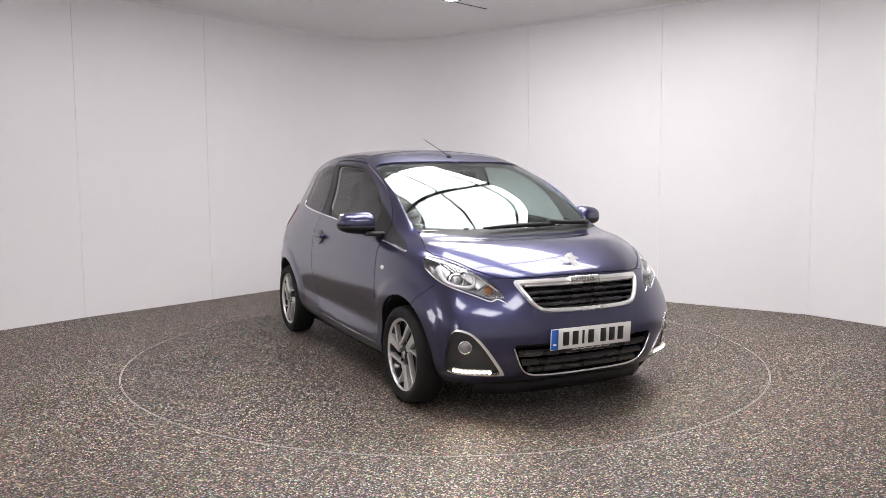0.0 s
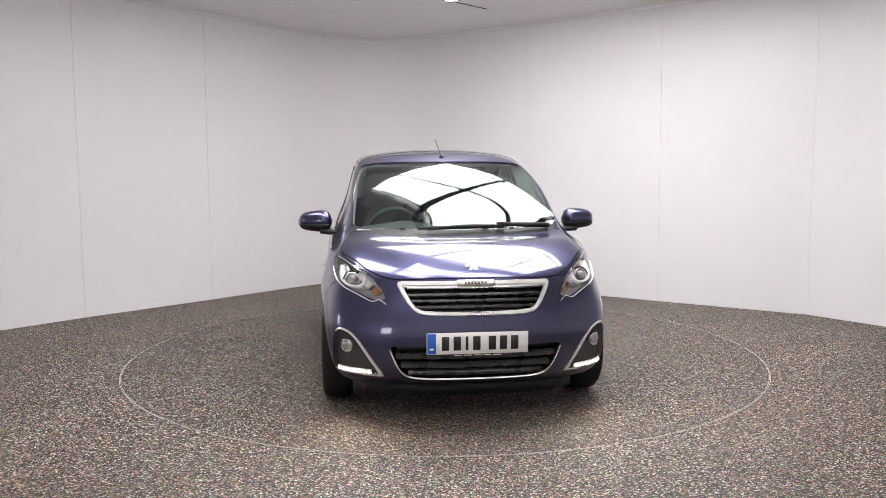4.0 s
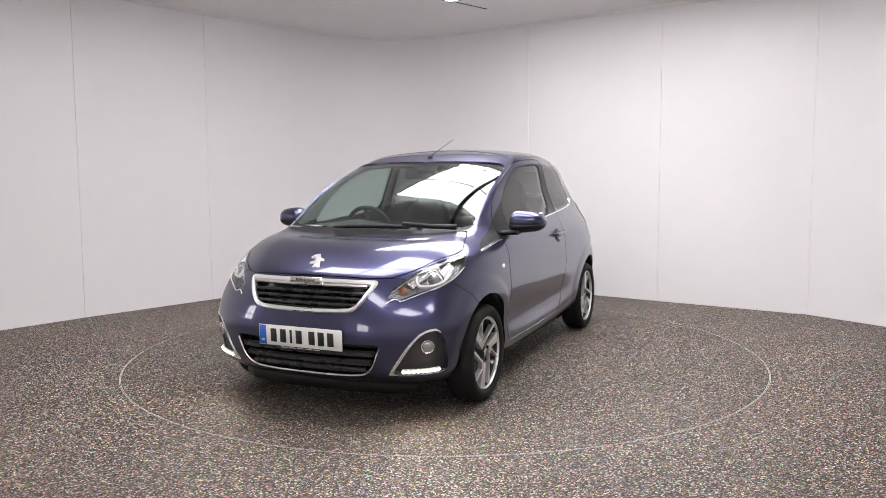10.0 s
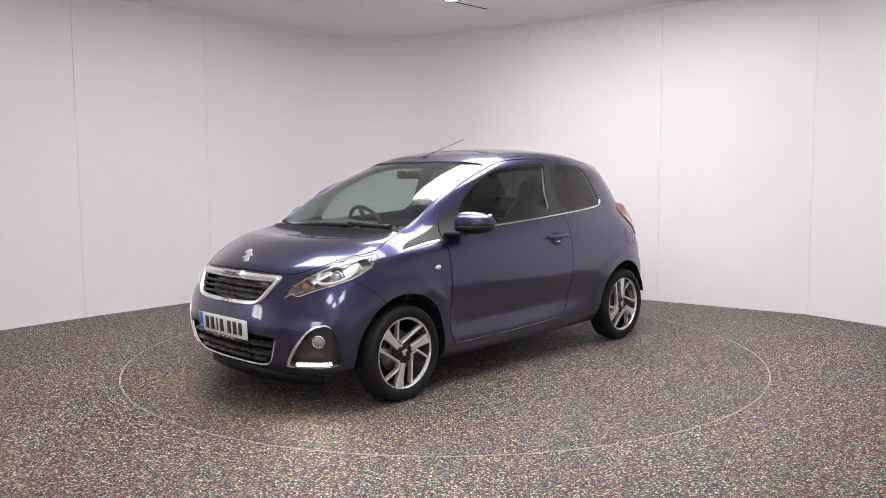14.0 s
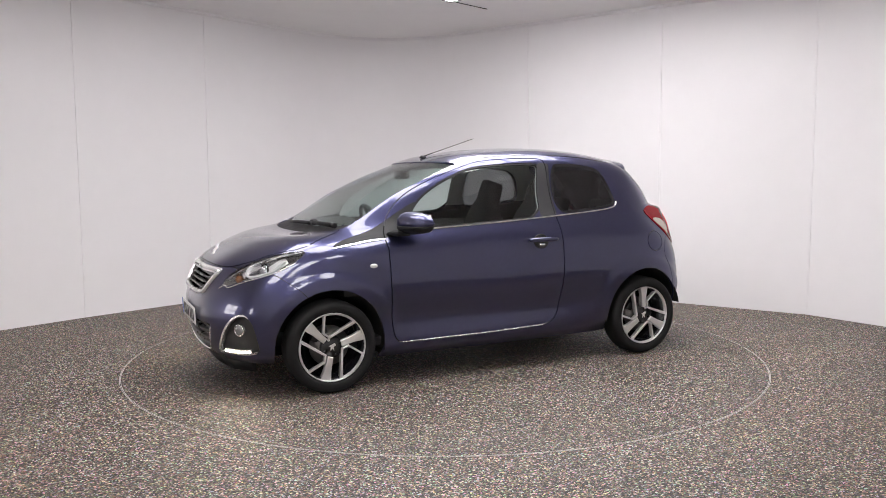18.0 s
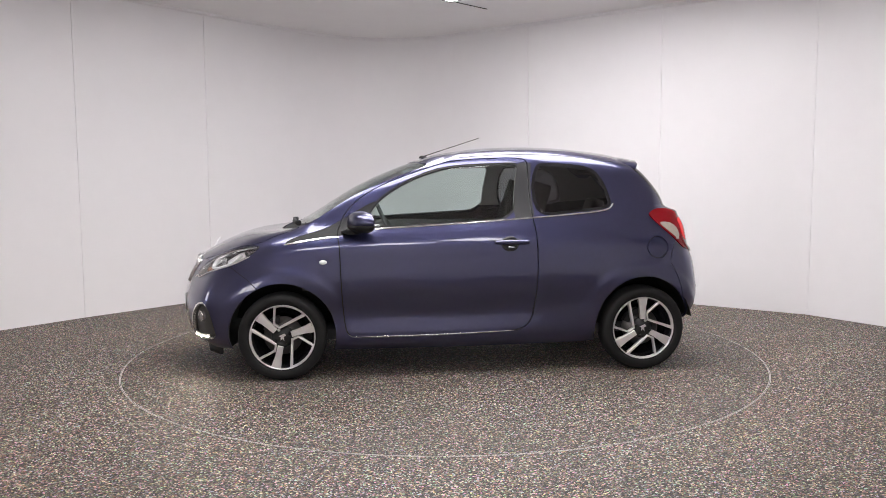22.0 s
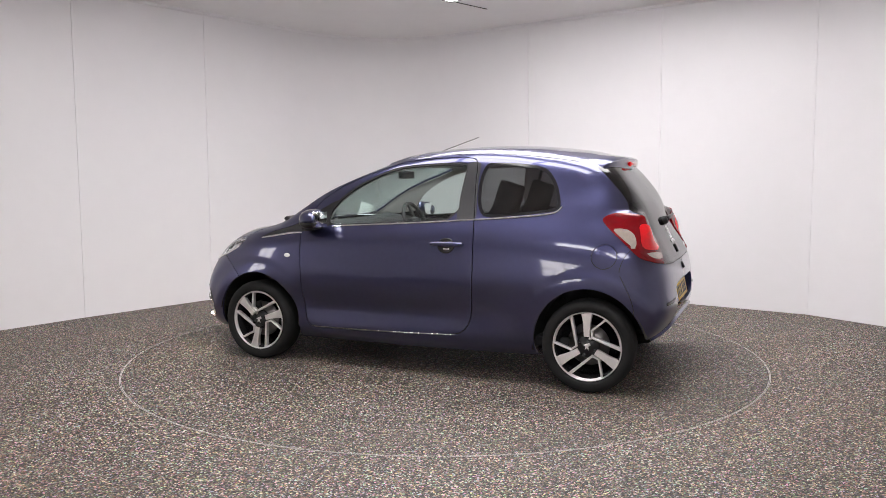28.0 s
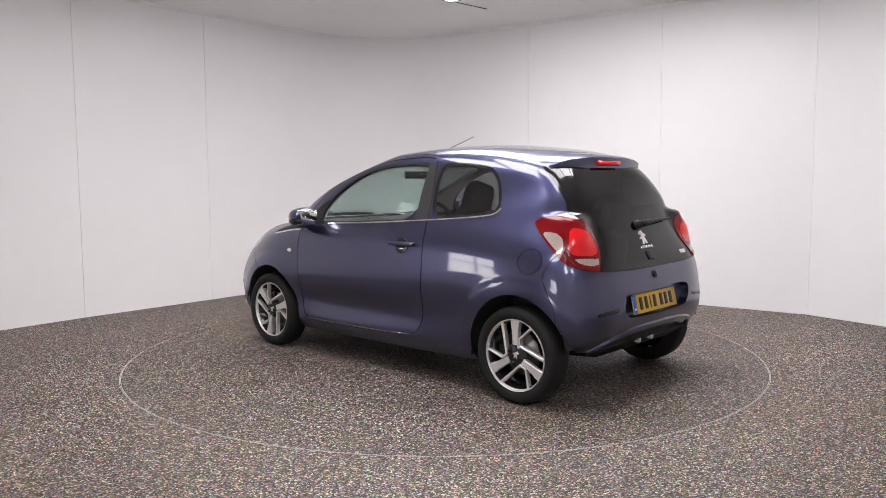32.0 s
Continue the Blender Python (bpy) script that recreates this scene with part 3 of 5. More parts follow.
# outlines in surface coordinates: station along the belts, belt
DOOR = [(5.08, 7.3), (5.6, 6.67), (5.88, 5.26), (5.92, 4.19), (5.93, 3.21), (5.96, 1.84), (6.01, 1.15), (6.13, 0.93), (7.32, 0.93), (8.59, 1.0),
        (8.82, 1.1), (8.95, 1.39), (9.02, 1.93), (9.06, 3.08), (9.07, 4.31), (9.05, 5.6), (9.02, 6.41), (8.99, 7.93), (8.9, 8.9), (8.7, 9.08),
        (7.66, 9.1), (6.4, 9.1), (5.5, 9.06), (4.85, 8.95), (4.45, 8.6), (4.42, 8.25), (4.7, 7.8)]
DOOR_GLASS = [(6.41, 6.28), (6.22, 6.8), (5.97, 7.32), (5.72, 7.74), (5.55, 8.14), (5.5, 8.5), (5.9, 8.72), (6.88, 8.75), (7.85, 8.75), (8.6, 8.76),
              (8.68, 8.58), (8.75, 6.52), (7.89, 6.4), (7.16, 6.33)]
PILLAR = [(8.64, 8.84), (9.0, 8.84), (9.06, 6.46), (8.73, 6.43)]
QUARTER = [(9.02, 8.78), (9.53, 8.84), (10.14, 8.82), (10.68, 8.72), (10.78, 8.34), (10.76, 7.77), (10.73, 7.14), (10.65, 6.88), (10.46, 6.76), (9.64, 6.62), (9.07, 6.49)]
SAIL = [(4.88, 5.27), (4.84, 5.7), (4.90, 6.15), (5.12, 6.6), (5.24, 7.1), (5.42, 7.5), (5.58, 7.75), (5.75, 7.6), (6.1, 7.0), (6.35, 6.4), (6.35, 6.15), (5.86, 5.82),
        (5.58, 5.77), (5.3, 5.57), (5.06, 5.33)]
FUEL = [(11.5, 5.02), (11.66, 4.87), (11.69, 4.57), (11.61, 4.23), (11.47, 3.96), (11.29, 3.85), (11.14, 3.98), (11.07, 4.29), (11.11, 4.64), (11.28, 4.93)]
HEADLIGHT = [(2.1, 3.57), (2.23, 3.87), (2.58, 4.34), (2.96, 4.78), (3.55, 5.1), (4.26, 5.23), (4.38, 5.05), (4.35, 4.56), (4.08, 4.1), (3.62, 3.91), (2.92, 3.76), (2.61, 3.63), (2.4, 3.55)]
GRILLE = [(-0.7, 4.20), (0.8, 4.21), (1.7, 4.21), (1.88, 4.2), (1.84, 3.94), (1.37, 3.34), (1.1, 3.19), (0.06, 3.15), (-0.7, 3.15)]
GRILLE_IN = [(-0.7, 3.94), (0.79, 3.94), (1.6, 3.96), (1.68, 3.94), (1.58, 3.73), (1.28, 3.39), (1.03, 3.3), (0.05, 3.27), (-0.7, 3.27)]
INTAKE = [(-0.7, 2.12), (1.1, 2.14), (1.8, 2.13), (1.86, 2.1), (1.83, 1.89), (1.62, 1.18), (1.42, 0.82), (1.0, 0.72), (-0.7, 0.7)]
FOG = [(3.46, 2.64), (3.04, 2.62), (2.75, 2.43), (2.45, 1.92), (2.1, 1.12), (2.09, 0.86), (2.4, 0.86), (3.03, 0.92), (3.78, 1.00), (3.84, 1.2), (3.72, 2.14)]
FOG_IN = [(3.50, 2.57), (3.05, 2.55), (2.79, 2.36), (2.52, 1.88), (2.21, 1.16), (2.19, 0.94), (2.4, 0.93), (3.03, 0.97), (3.80, 1.04), (3.88, 1.24), (3.75, 2.14)]
DRL = [(2.36, 1.0), (2.42, 1.14), (3.06, 1.17), (3.60, 1.20), (3.66, 1.11), (3.04, 1.02)]
TAIL = [(11.62, 6.18), (11.71, 6.33), (11.89, 6.47), (12.05, 6.49), (12.29, 6.4), (12.62, 6.25), (13.02, 5.92), (13.19, 5.3), (13.18, 4.61), (13.07, 4.05),
        (12.59, 4.10), (12.17, 4.29), (11.99, 4.67), (11.86, 5.16), (11.75, 5.68)]
TAIL_RED = [(12.22, 5.95), (12.58, 5.84), (12.93, 5.55), (13.08, 5.05), (13.07, 4.62), (12.34, 4.66), (12.20, 4.95), (12.18, 5.5)]
TAIL_CLEAR = [(11.78, 5.73), (11.96, 5.72), (12.06, 5.58), (12.11, 5.1), (12.1, 4.82), (12.02, 4.80), (11.89, 5.22)]
TAIL_LOW = [(12.34, 4.55), (13.09, 4.5), (13.03, 4.22), (12.59, 4.18), (12.37, 4.36)]
REAR_GLASS = [(15.7, 8.82), (14.66, 8.82), (13.04, 8.84), (12.6, 8.84), (12.25, 8.82), (12.23, 8.6), (12.28, 8.3), (12.37, 7.86), (12.53, 7.32), (12.60, 6.85), (12.50, 6.36), (12.95, 5.92), (13.12, 5.3),
              (13.1, 4.63), (13.05, 4.02), (13.2, 3.97), (14.0, 3.95), (15.7, 3.95)]
SCREEN = [(-0.7, 7.10), (1.1, 7.10), (2.34, 7.11), (3.4, 7.12), (3.9, 7.16), (4.03, 7.4), (4.03, 8.2), (4.0, 8.75), (3.8, 8.93), (3.2, 8.98), (1.5, 8.97), (-0.7, 8.95)]
COWL = [(-0.7, 6.77), (1.1, 6.78), (2.34, 6.81), (3.3, 6.87), (3.8, 6.97), (4.03, 7.2), (3.4, 7.12), (2.34, 7.11), (1.1, 7.10), (-0.7, 7.10)]
BONNET = [(-0.7, 4.37), (0.81, 4.36), (1.85, 4.3), (2.2, 4.32), (2.72, 4.64), (3.19, 5.08), (4.2, 5.36), (4.1, 6.05), (3.78, 6.88), (3.3, 6.87), (2.34, 6.81),
          (1.1, 6.78), (-0.7, 6.77)]
FRONT = [(-0.7, -0.6), (-0.7, 4.37), (0.81, 4.36), (1.85, 4.3), (2.2, 4.32), (2.6, 4.2), (3.6, 3.98), (3.97, 4.0), (4.39, 3.55), (4.6, 3.2), (4.8, 2.5), (4.8, -0.6)]
REAR = [(15.7, -0.6), (15.7, 3.93), (14.0, 3.93), (13.09, 3.98), (12.6, 4.1), (12.31, 4.37), (12.1, 4.85), (11.75, 4.25), (11.6, 3.76), (11.67, 3.47), (11.85, 2.75), (11.9, 2.0), (11.9, -0.6)]
VALANCE = [(-0.7, -0.6), (-0.7, 0.12), (2.2, 0.10), (3.3, 0.04), (3.9, -0.1), (4.2, -0.6)]
DIFFUSER = [(15.7, -0.6), (15.7, 1.3), (14.3, 1.22), (13.75, 0.95), (13.45, 0.5), (13.3, -0.6)]
PLATE_WELL = [(15.7, 3.12), (14.3, 3.12), (13.72, 3.05), (13.66, 2.8), (13.78, 2.2), (13.95, 2.05), (15.7, 2.02)]

NAMED = {"screen": (SCREEN, 2), "cowl": (COWL, 1), "headlight": (HEADLIGHT, 1), "grille": (GRILLE, 1), "grille_in": (GRILLE_IN, 1), "intake": (INTAKE, 1), "fog": (FOG, 1),
         "fog_in": (FOG_IN, 1), "drl": (DRL, 1), "tail": (TAIL, 1), "tail_red": (TAIL_RED, 1), "tail_clear": (TAIL_CLEAR, 1), "tail_low": (TAIL_LOW, 1), "rear_glass": (REAR_GLASS, 1), "door_glass": (DOOR_GLASS, 1),
         "pillar": (PILLAR, 0), "quarter": (QUARTER, 2), "sail": (SAIL, 1), "fuel": (FUEL, 2), "bonnet": (BONNET, 1), "door": (DOOR, 2), "front": (FRONT, 1), "rear": (REAR, 1),
         "valance": (VALANCE, 1), "diffuser": (DIFFUSER, 1), "well": (PLATE_WELL, 1)}
fields = {k: outline_field(p, n) for k, (p, n) in NAMED.items()}
GAPS = {"fuel": 0.0022, "bonnet": 0.003, "door": 0.0032, "front": 0.0018, "rear": 0.002}


def moved(f, k):
    return lambda P, UV: f(P, UV) - k


for ax in (0.0, -2.34):
    skin.cut(arch_field(ax))
skin.cut(moved(fields["door_glass"], 0.014))
skin.cut(moved(fields["quarter"], -0.020))
for key, f in fields.items():
    if key in GAPS:
        skin.cut(moved(f, -GAPS[key]))
        skin.cut(moved(f, GAPS[key]))
    else:
        skin.cut(f)

SP, SN, SUV = np.array(skin.P), np.array(skin.N), np.array(skin.UV)
SN /= np.linalg.norm(SN, axis=1, keepdims=True)
mid_p = np.array([SP[list(f)].mean(0) for f in skin.F])
mid_uv = np.array([SUV[list(f)].mean(0) for f in skin.F])
dist = {k: f(mid_p, mid_uv) for k, f in fields.items()}
open_arch = np.minimum(arch_field(0.0)(mid_p, mid_uv), arch_field(-2.34)(mid_p, mid_uv)) < 0
region = np.full(len(skin.F), "body", dtype=object)
for key in ("rear", "front", "door", "bonnet", "fuel"):
    region[np.abs(dist[key]) < GAPS[key]] = "seam"
    region[dist[key] <= -GAPS[key]] = key
region[dist["diffuser"] < 0] = "diffuser"
region[dist["valance"] < 0] = "valance"
region[dist["well"] < 0] = "well"
seam = (np.abs(dist["door"]) < GAPS["door"])
region[dist["sail"] < 0] = "sail"
region[(dist["door_glass"] < 0.014)] = "window_trim"
region[dist["pillar"] < 0] = "pillar"
region[seam & np.isin(region, ["sail", "pillar"])] = "seam"
for key in ("quarter", "door_glass", "rear_glass", "tail", "tail_red", "tail_clear", "tail_low", "fog", "fog_in", "drl", "intake", "grille", "grille_in", "headlight", "cowl", "screen"):
    region[dist[key] < 0] = key
region[(dist["quarter"] < 0) & (dist["quarter"] > -0.020)] = "quarter_band"
region[open_arch] = "void"
FACES = {k: [skin.F[i] for i in np.nonzero(region == k)[0]] for k in set(region)}


def panel_mesh(name, faces, material, sides=(1,), sink=0.0, thick=0.012, lift=0.0, rim_to=None):
    """A sheet cut from the skin with its edges turned in. sides: 1 the left half, -1 the right, both for a piece across the middle."""
    verts, polys, normals = [], [], []
    count = {}
    for f in faces:
        for k in range(len(f)):
            a, b = f[k], f[(k + 1) % len(f)]
            key = (a, b) if a < b else (b, a)
            count.setdefault(key, []).append((a, b))
    edges = [e[0] for e in count.values() if len(e) == 1]
    for s in sides:
        fl = np.array([1, s, 1])
        index = {}

        def vert(i, depth):
            key = (i, depth)
            if key not in index:
                index[key] = len(verts)
                verts.append((SP[i] - SN[i] * depth) * fl)
            return index[key]
        for f in faces:
            q = [vert(i, sink - lift) for i in f]
            nn = [tuple(SN[i] * fl) for i in f]
            if s < 0:
                q, nn = q[::-1], nn[::-1]
            polys.append(q)
            normals += nn
        far = (sink - lift + thick) if rim_to is None else rim_to
        for a, b in edges:
            if abs(SP[a][1]) < 1e-6 and abs(SP[b][1]) < 1e-6:
                continue
            q = [vert(b, sink - lift), vert(a, sink - lift), vert(a, far), vert(b, far)]
            if s < 0:
                q = q[::-1]
            c = [Vector(verts[i]) for i in q]
            n = (c[1] - c[0]).cross(c[2] - c[0])
            n = n.normalized() if n.length > 1e-12 else Vector((0, 0, 1))
            polys.append(q)
            normals += [tuple(n)] * 4
    me = mesh_from(name, verts, polys, material, True)
    if len(me.loops) == len(normals):
        me.normals_split_custom_set(normals)
    return me


def panel(name, key, material, parent, side=0, label="", **kw):
    faces = FACES[key] if isinstance(key, str) else [f for k in key for f in FACES.get(k, [])]
    me = panel_mesh(name, faces, material, (1, -1) if side == 0 else (side,), **kw)
    at = SHIFT if parent is car else None
    return part(name, me, material, parent, label, at)


# ---------------------------------------------------------------- the car
car = tagged(new("car"), "violet-blue metallic three-door hatchback with alloy wheels", "car")
SHIFT = Matrix.Translation((-AXLE_X, -AXLE_Y, 0))
SIDES = (1, -1)


def cpart(name, data, material, label="", parent=None, at=Matrix.Identity(4)):
    """A part of the car, drawn in car space; below another part it takes over that part's place."""
    return part(name, data, material, parent or car, label, SHIFT @ at if parent is None else at)


def clear_pane(ob):
    ob.visible_shadow = False
    return ob


body = panel("body", ["body"], M["paint"], car, thick=0.014)
for key in ("body", "door", "front", "rear", "bonnet", "fuel", "seam", "sail", "pillar", "window_trim", "cowl", "well"):
    FACES.setdefault(key, [])
low = [f for k in ("body", "door", "rear", "front", "bonnet", "fuel", "seam", "sail", "cowl", "tail", "tail_red", "tail_clear", "tail_low", "diffuser", "valance") for f in FACES[k] if SUV[list(f)].mean(0)[1] < 6.9]
high = [f for k in ("body", "door", "seam", "sail", "pillar", "window_trim") for f in FACES[k] if SUV[list(f)].mean(0)[1] >= 6.9]
cpart("inner_shell", panel_mesh("inner_shell", low, M["liner"], SIDES, sink=0.020, thick=0.004), M["liner"], "black inner shell")
cpart("headlining", panel_mesh("headlining", high, M["lining"], SIDES, sink=0.024, thick=0.004), M["lining"], "pale grey headlining and pillar covers")
panel("bonnet", "bonnet", M["paint"], car)
panel("front_bumper", "front", M["paint"], car)
panel("rear_bumper", "rear", M["paint"], car)
panel("front_valance", "valance", M["black"], car, label="black plastic lower valance")
panel("rear_diffuser", "diffuser", M["black"], car, label="black plastic rear diffuser", sink=0.012)
panel("cowl_panel", "cowl", M["black"], car, label="black plastic cowl under the windscreen", sink=0.008)
# the windscreen is one evenly bowed sheet between its borders
picked = sorted({i for f in FACES["screen"] for i in f})
flat = [i for i in picked if 7.22 < SUV[i][1] < 8.88]


def bow(y, z):
    z = z - 1.17
    return np.stack([np.ones_like(y), z, z * z, z ** 3, y * y, y * y * z, y * y * z * z, y ** 4, y ** 4 * z], -1)


BOW = np.linalg.lstsq(bow(SP[flat, 1], SP[flat, 2]), SP[flat, 0], rcond=None)[0]
verts, faces = [], []
for s in SIDES:
    for depth in (0.003, 0.007):
        base = {i: len(verts) + k for k, i in enumerate(picked)}
        verts += [(float(bow(SP[i, 1], SP[i, 2]) @ BOW) - depth, s * SP[i, 1], SP[i, 2] - depth * 1.4) for i in picked]
        faces += [[base[i] for i in (f if (s > 0) == (depth < 0.005) else f[::-1])] for f in FACES["screen"]]
sheet = bmesh.new()
sheet.from_mesh(mesh_from("windscreen", verts, faces, M["glass"], True))
bmesh.ops.remove_doubles(sheet, verts=sheet.verts[:], dist=0.0004)
for f in sheet.faces:
    f.smooth = True
screen = clear_pane(part("windscreen", sheet, M["glass"], car, "clear laminated windscreen", SHIFT))
tailgate = panel("tailgate_glass", "rear_glass", M["rear_glass"], car, thick=0.006, lift=0.001, label="black smoked glass tailgate")
well = panel("plate_recess", "well", M["paint"], car, sink=0.050, rim_to=0.0)

for s in SIDES:
    door = panel("door", "door", M["paint"], car, s, thick=0.016)
    trim = panel("window_frame", "window_trim", M["black"], door, s, "black window frame", sink=0.003)
    clear_pane(panel("window_pane", "door_glass", M["glass"], door, s, "clear green-tinted glass", sink=0.008, thick=0.004))
    panel("quarter_band", "quarter_band", M["gloss_black"], car, s, "black band round the quarter window", sink=0.001, thick=0.006)
    panel("pillar_cover", "pillar", M["grey_trim"], car, s, "satin grey pillar cover", sink=0.002)
    panel("mirror_sail", "sail", M["black"], car, s, "black plastic sail panel", sink=0.002)
    clear_pane(panel("quarter_window", "quarter", M["privacy"], car, s, "dark tinted quarter window", sink=0.001, thick=0.005))
    panel("fuel_flap" if s > 0 else "flank_cover", "fuel", M["paint"], car, s)


# ------------------------------------------------ bars laid along the skin
def skin_bar(name, path, width, height, material, parent=None, side=1, label="", lift=0.0, taper=0.0, steps=6):
    """A low rounded bar that follows a line drawn on the skin."""
    uv = rounded(path, 2, closed=False)
    uv = np.concatenate([[a + (b - a) * k for k in np.linspace(0, 1, steps, endpoint=False)] for a, b in zip(uv, uv[1:])] + [uv[-1:]])
    p, n = skin.at(uv), skin.at(uv, skin.gnrm)
    n /= np.linalg.norm(n, axis=1, keepdims=True)
    t = np.gradient(p, axis=0)
    t /= np.linalg.norm(t, axis=1, keepdims=True) + 1e-12
    b = np.cross(n, t)
    sec = [(-0.5, -0.4), (-0.5, 0.45), (-0.30, 1.0), (0.30, 1.0), (0.5, 0.45), (0.5, -0.4)]
    verts, faces = [], []
    k = len(sec)
    for i in range(len(p)):
        e = 1 - taper * abs(2 * i / (len(p) - 1) - 1) ** 3
        for x, y in sec:
            q = p[i] + b[i] * x * width * e + n[i] * (y * height * e + lift)
            verts.append(q * np.array([1, side, 1]))
    for i in range(len(p) - 1):
        for j in range(k):
            q = (i * k + j, i * k + (j + 1) % k, (i + 1) * k + (j + 1) % k, (i + 1) * k + j)
            faces.append(q if side > 0 else q[::-1])
    faces += [tuple(range(k)), tuple(range((len(p) - 1) * k, len(p) * k))]
    me = smooth_by_angle(mesh_from(name, verts, faces, material), 40)
    bm = bmesh.new()
    bm.from_mesh(me)
    bmesh.ops.recalc_face_normals(bm, faces=bm.faces[:])
    bm.to_mesh(me)
    bm.free()
    return part(name, me, material, parent or car, label, SHIFT if parent is None else None)


def disc_on_skin(name, u, v, side, r, depth, material, parent=None, label="", lift=0.0, stretch=1.0, dome=0.0, segs=32):
    """A round piece set into the skin."""
    p, n = skin.spot(u, v, side)
    z = n
    x = Vector((0, 0, 1)).cross(z).normalized() if abs(z.z) < 0.95 else Vector((1, 0, 0))
    m = Matrix.Translation(p + n * lift) @ Matrix((x, z.cross(x), z)).transposed().to_4x4()
    bm = bmesh.new()
    rings = [(r, -depth), (r, 0.0), (r * 0.92, depth * 0.25 + dome * 0.2), (r * 0.6, depth * 0.25 + dome * 0.75), (r * 0.25, depth * 0.25 + dome)]
    loops = [[bm.verts.new((math.cos(2 * math.pi * i / segs) * q * stretch, math.sin(2 * math.pi * i / segs) * q, h)) for i in range(segs)] for q, h in rings]
    for a, b in zip(loops, loops[1:]):
        for i in range(segs):
            bm.faces.new((a[i], a[(i + 1) % segs], b[(i + 1) % segs], b[i]))
    bm.faces.new(loops[-1])
    for f in bm.faces:
        f.smooth = True
    return part(name, bm, material, parent or car, label, (SHIFT @ m) if parent is None else m)


def torus_bm(R, r, seg=48, tube=10, arc=360.0):
    bm = bmesh.new()
    full = arc >= 360
    rows = []
    for i in range(seg + (0 if full else 1)):
        a = radians(arc) * i / seg
        rows.append([bm.verts.new(((R + r * math.cos(2 * math.pi * j / tube)) * math.cos(a), (R + r * math.cos(2 * math.pi * j / tube)) * math.sin(a), r * math.sin(2 * math.pi * j / tube))) for j in range(tube)])
    for i in range(len(rows) - (0 if full else 1)):
        a, b = rows[i], rows[(i + 1) % len(rows)]
        for j in range(tube):
            bm.faces.new((a[j], b[j], b[(j + 1) % tube], a[(j + 1) % tube])).smooth = True
    return bm


def lathe(profile, seg=64, axis="Y"):
    """A turned piece: (radius, place along the axis)."""
    bm = bmesh.new()
    rows = []
    for i in range(seg):
        a = 2 * math.pi * i / seg
        rows.append([bm.verts.new((r * math.cos(a), h, r * math.sin(a))) for r, h in profile])
    for i in range(seg):
        a, b = rows[i], rows[(i + 1) % seg]
        for j in range(len(profile) - 1):
            bm.faces.new((a[j], a[j + 1], b[j + 1], b[j])).smooth = True
    bmesh.ops.recalc_face_normals(bm, faces=bm.faces[:])
    return bm


def loft(sections, closed=True, caps=True):
    """A skin over equal rings of points."""
    bm = bmesh.new()
    rows = [[bm.verts.new(p) for p in s] for s in sections]
    k = len(rows[0])
    for a, b in zip(rows, rows[1:]):
        for j in range(k if closed else k - 1):
            bm.faces.new((a[j], a[(j + 1) % k], b[(j + 1) % k], b[j])).smooth = True
    if caps:
        bm.faces.new(rows[0])
        bm.faces.new(rows[-1][::-1])
    bmesh.ops.recalc_face_normals(bm, faces=bm.faces[:])
    return bm


def tube(points, r, seg=8):
    pts = [Vector(p) for p in points]
    rows = []
    for i, p in enumerate(pts):
        t = (pts[min(i + 1, len(pts) - 1)] - pts[max(i - 1, 0)]).normalized()
        x = t.orthogonal().normalized() if i == 0 else (x - t * x.dot(t)).normalized()
        y = t.cross(x)
        rr = r[i] if isinstance(r, (list, tuple)) else r
        rows.append([p + (x * math.cos(2 * math.pi * j / seg) + y * math.sin(2 * math.pi * j / seg)) * rr for j in range(seg)])
    return loft(rows)


def rounded_box(x0, x1, y0, y1, z0, z1, bevel, seg=3):
    bm = box_bm(x0, x1, y0, y1, z0, z1, bevel, seg)
    for f in bm.faces:
        f.smooth = True
    return bm


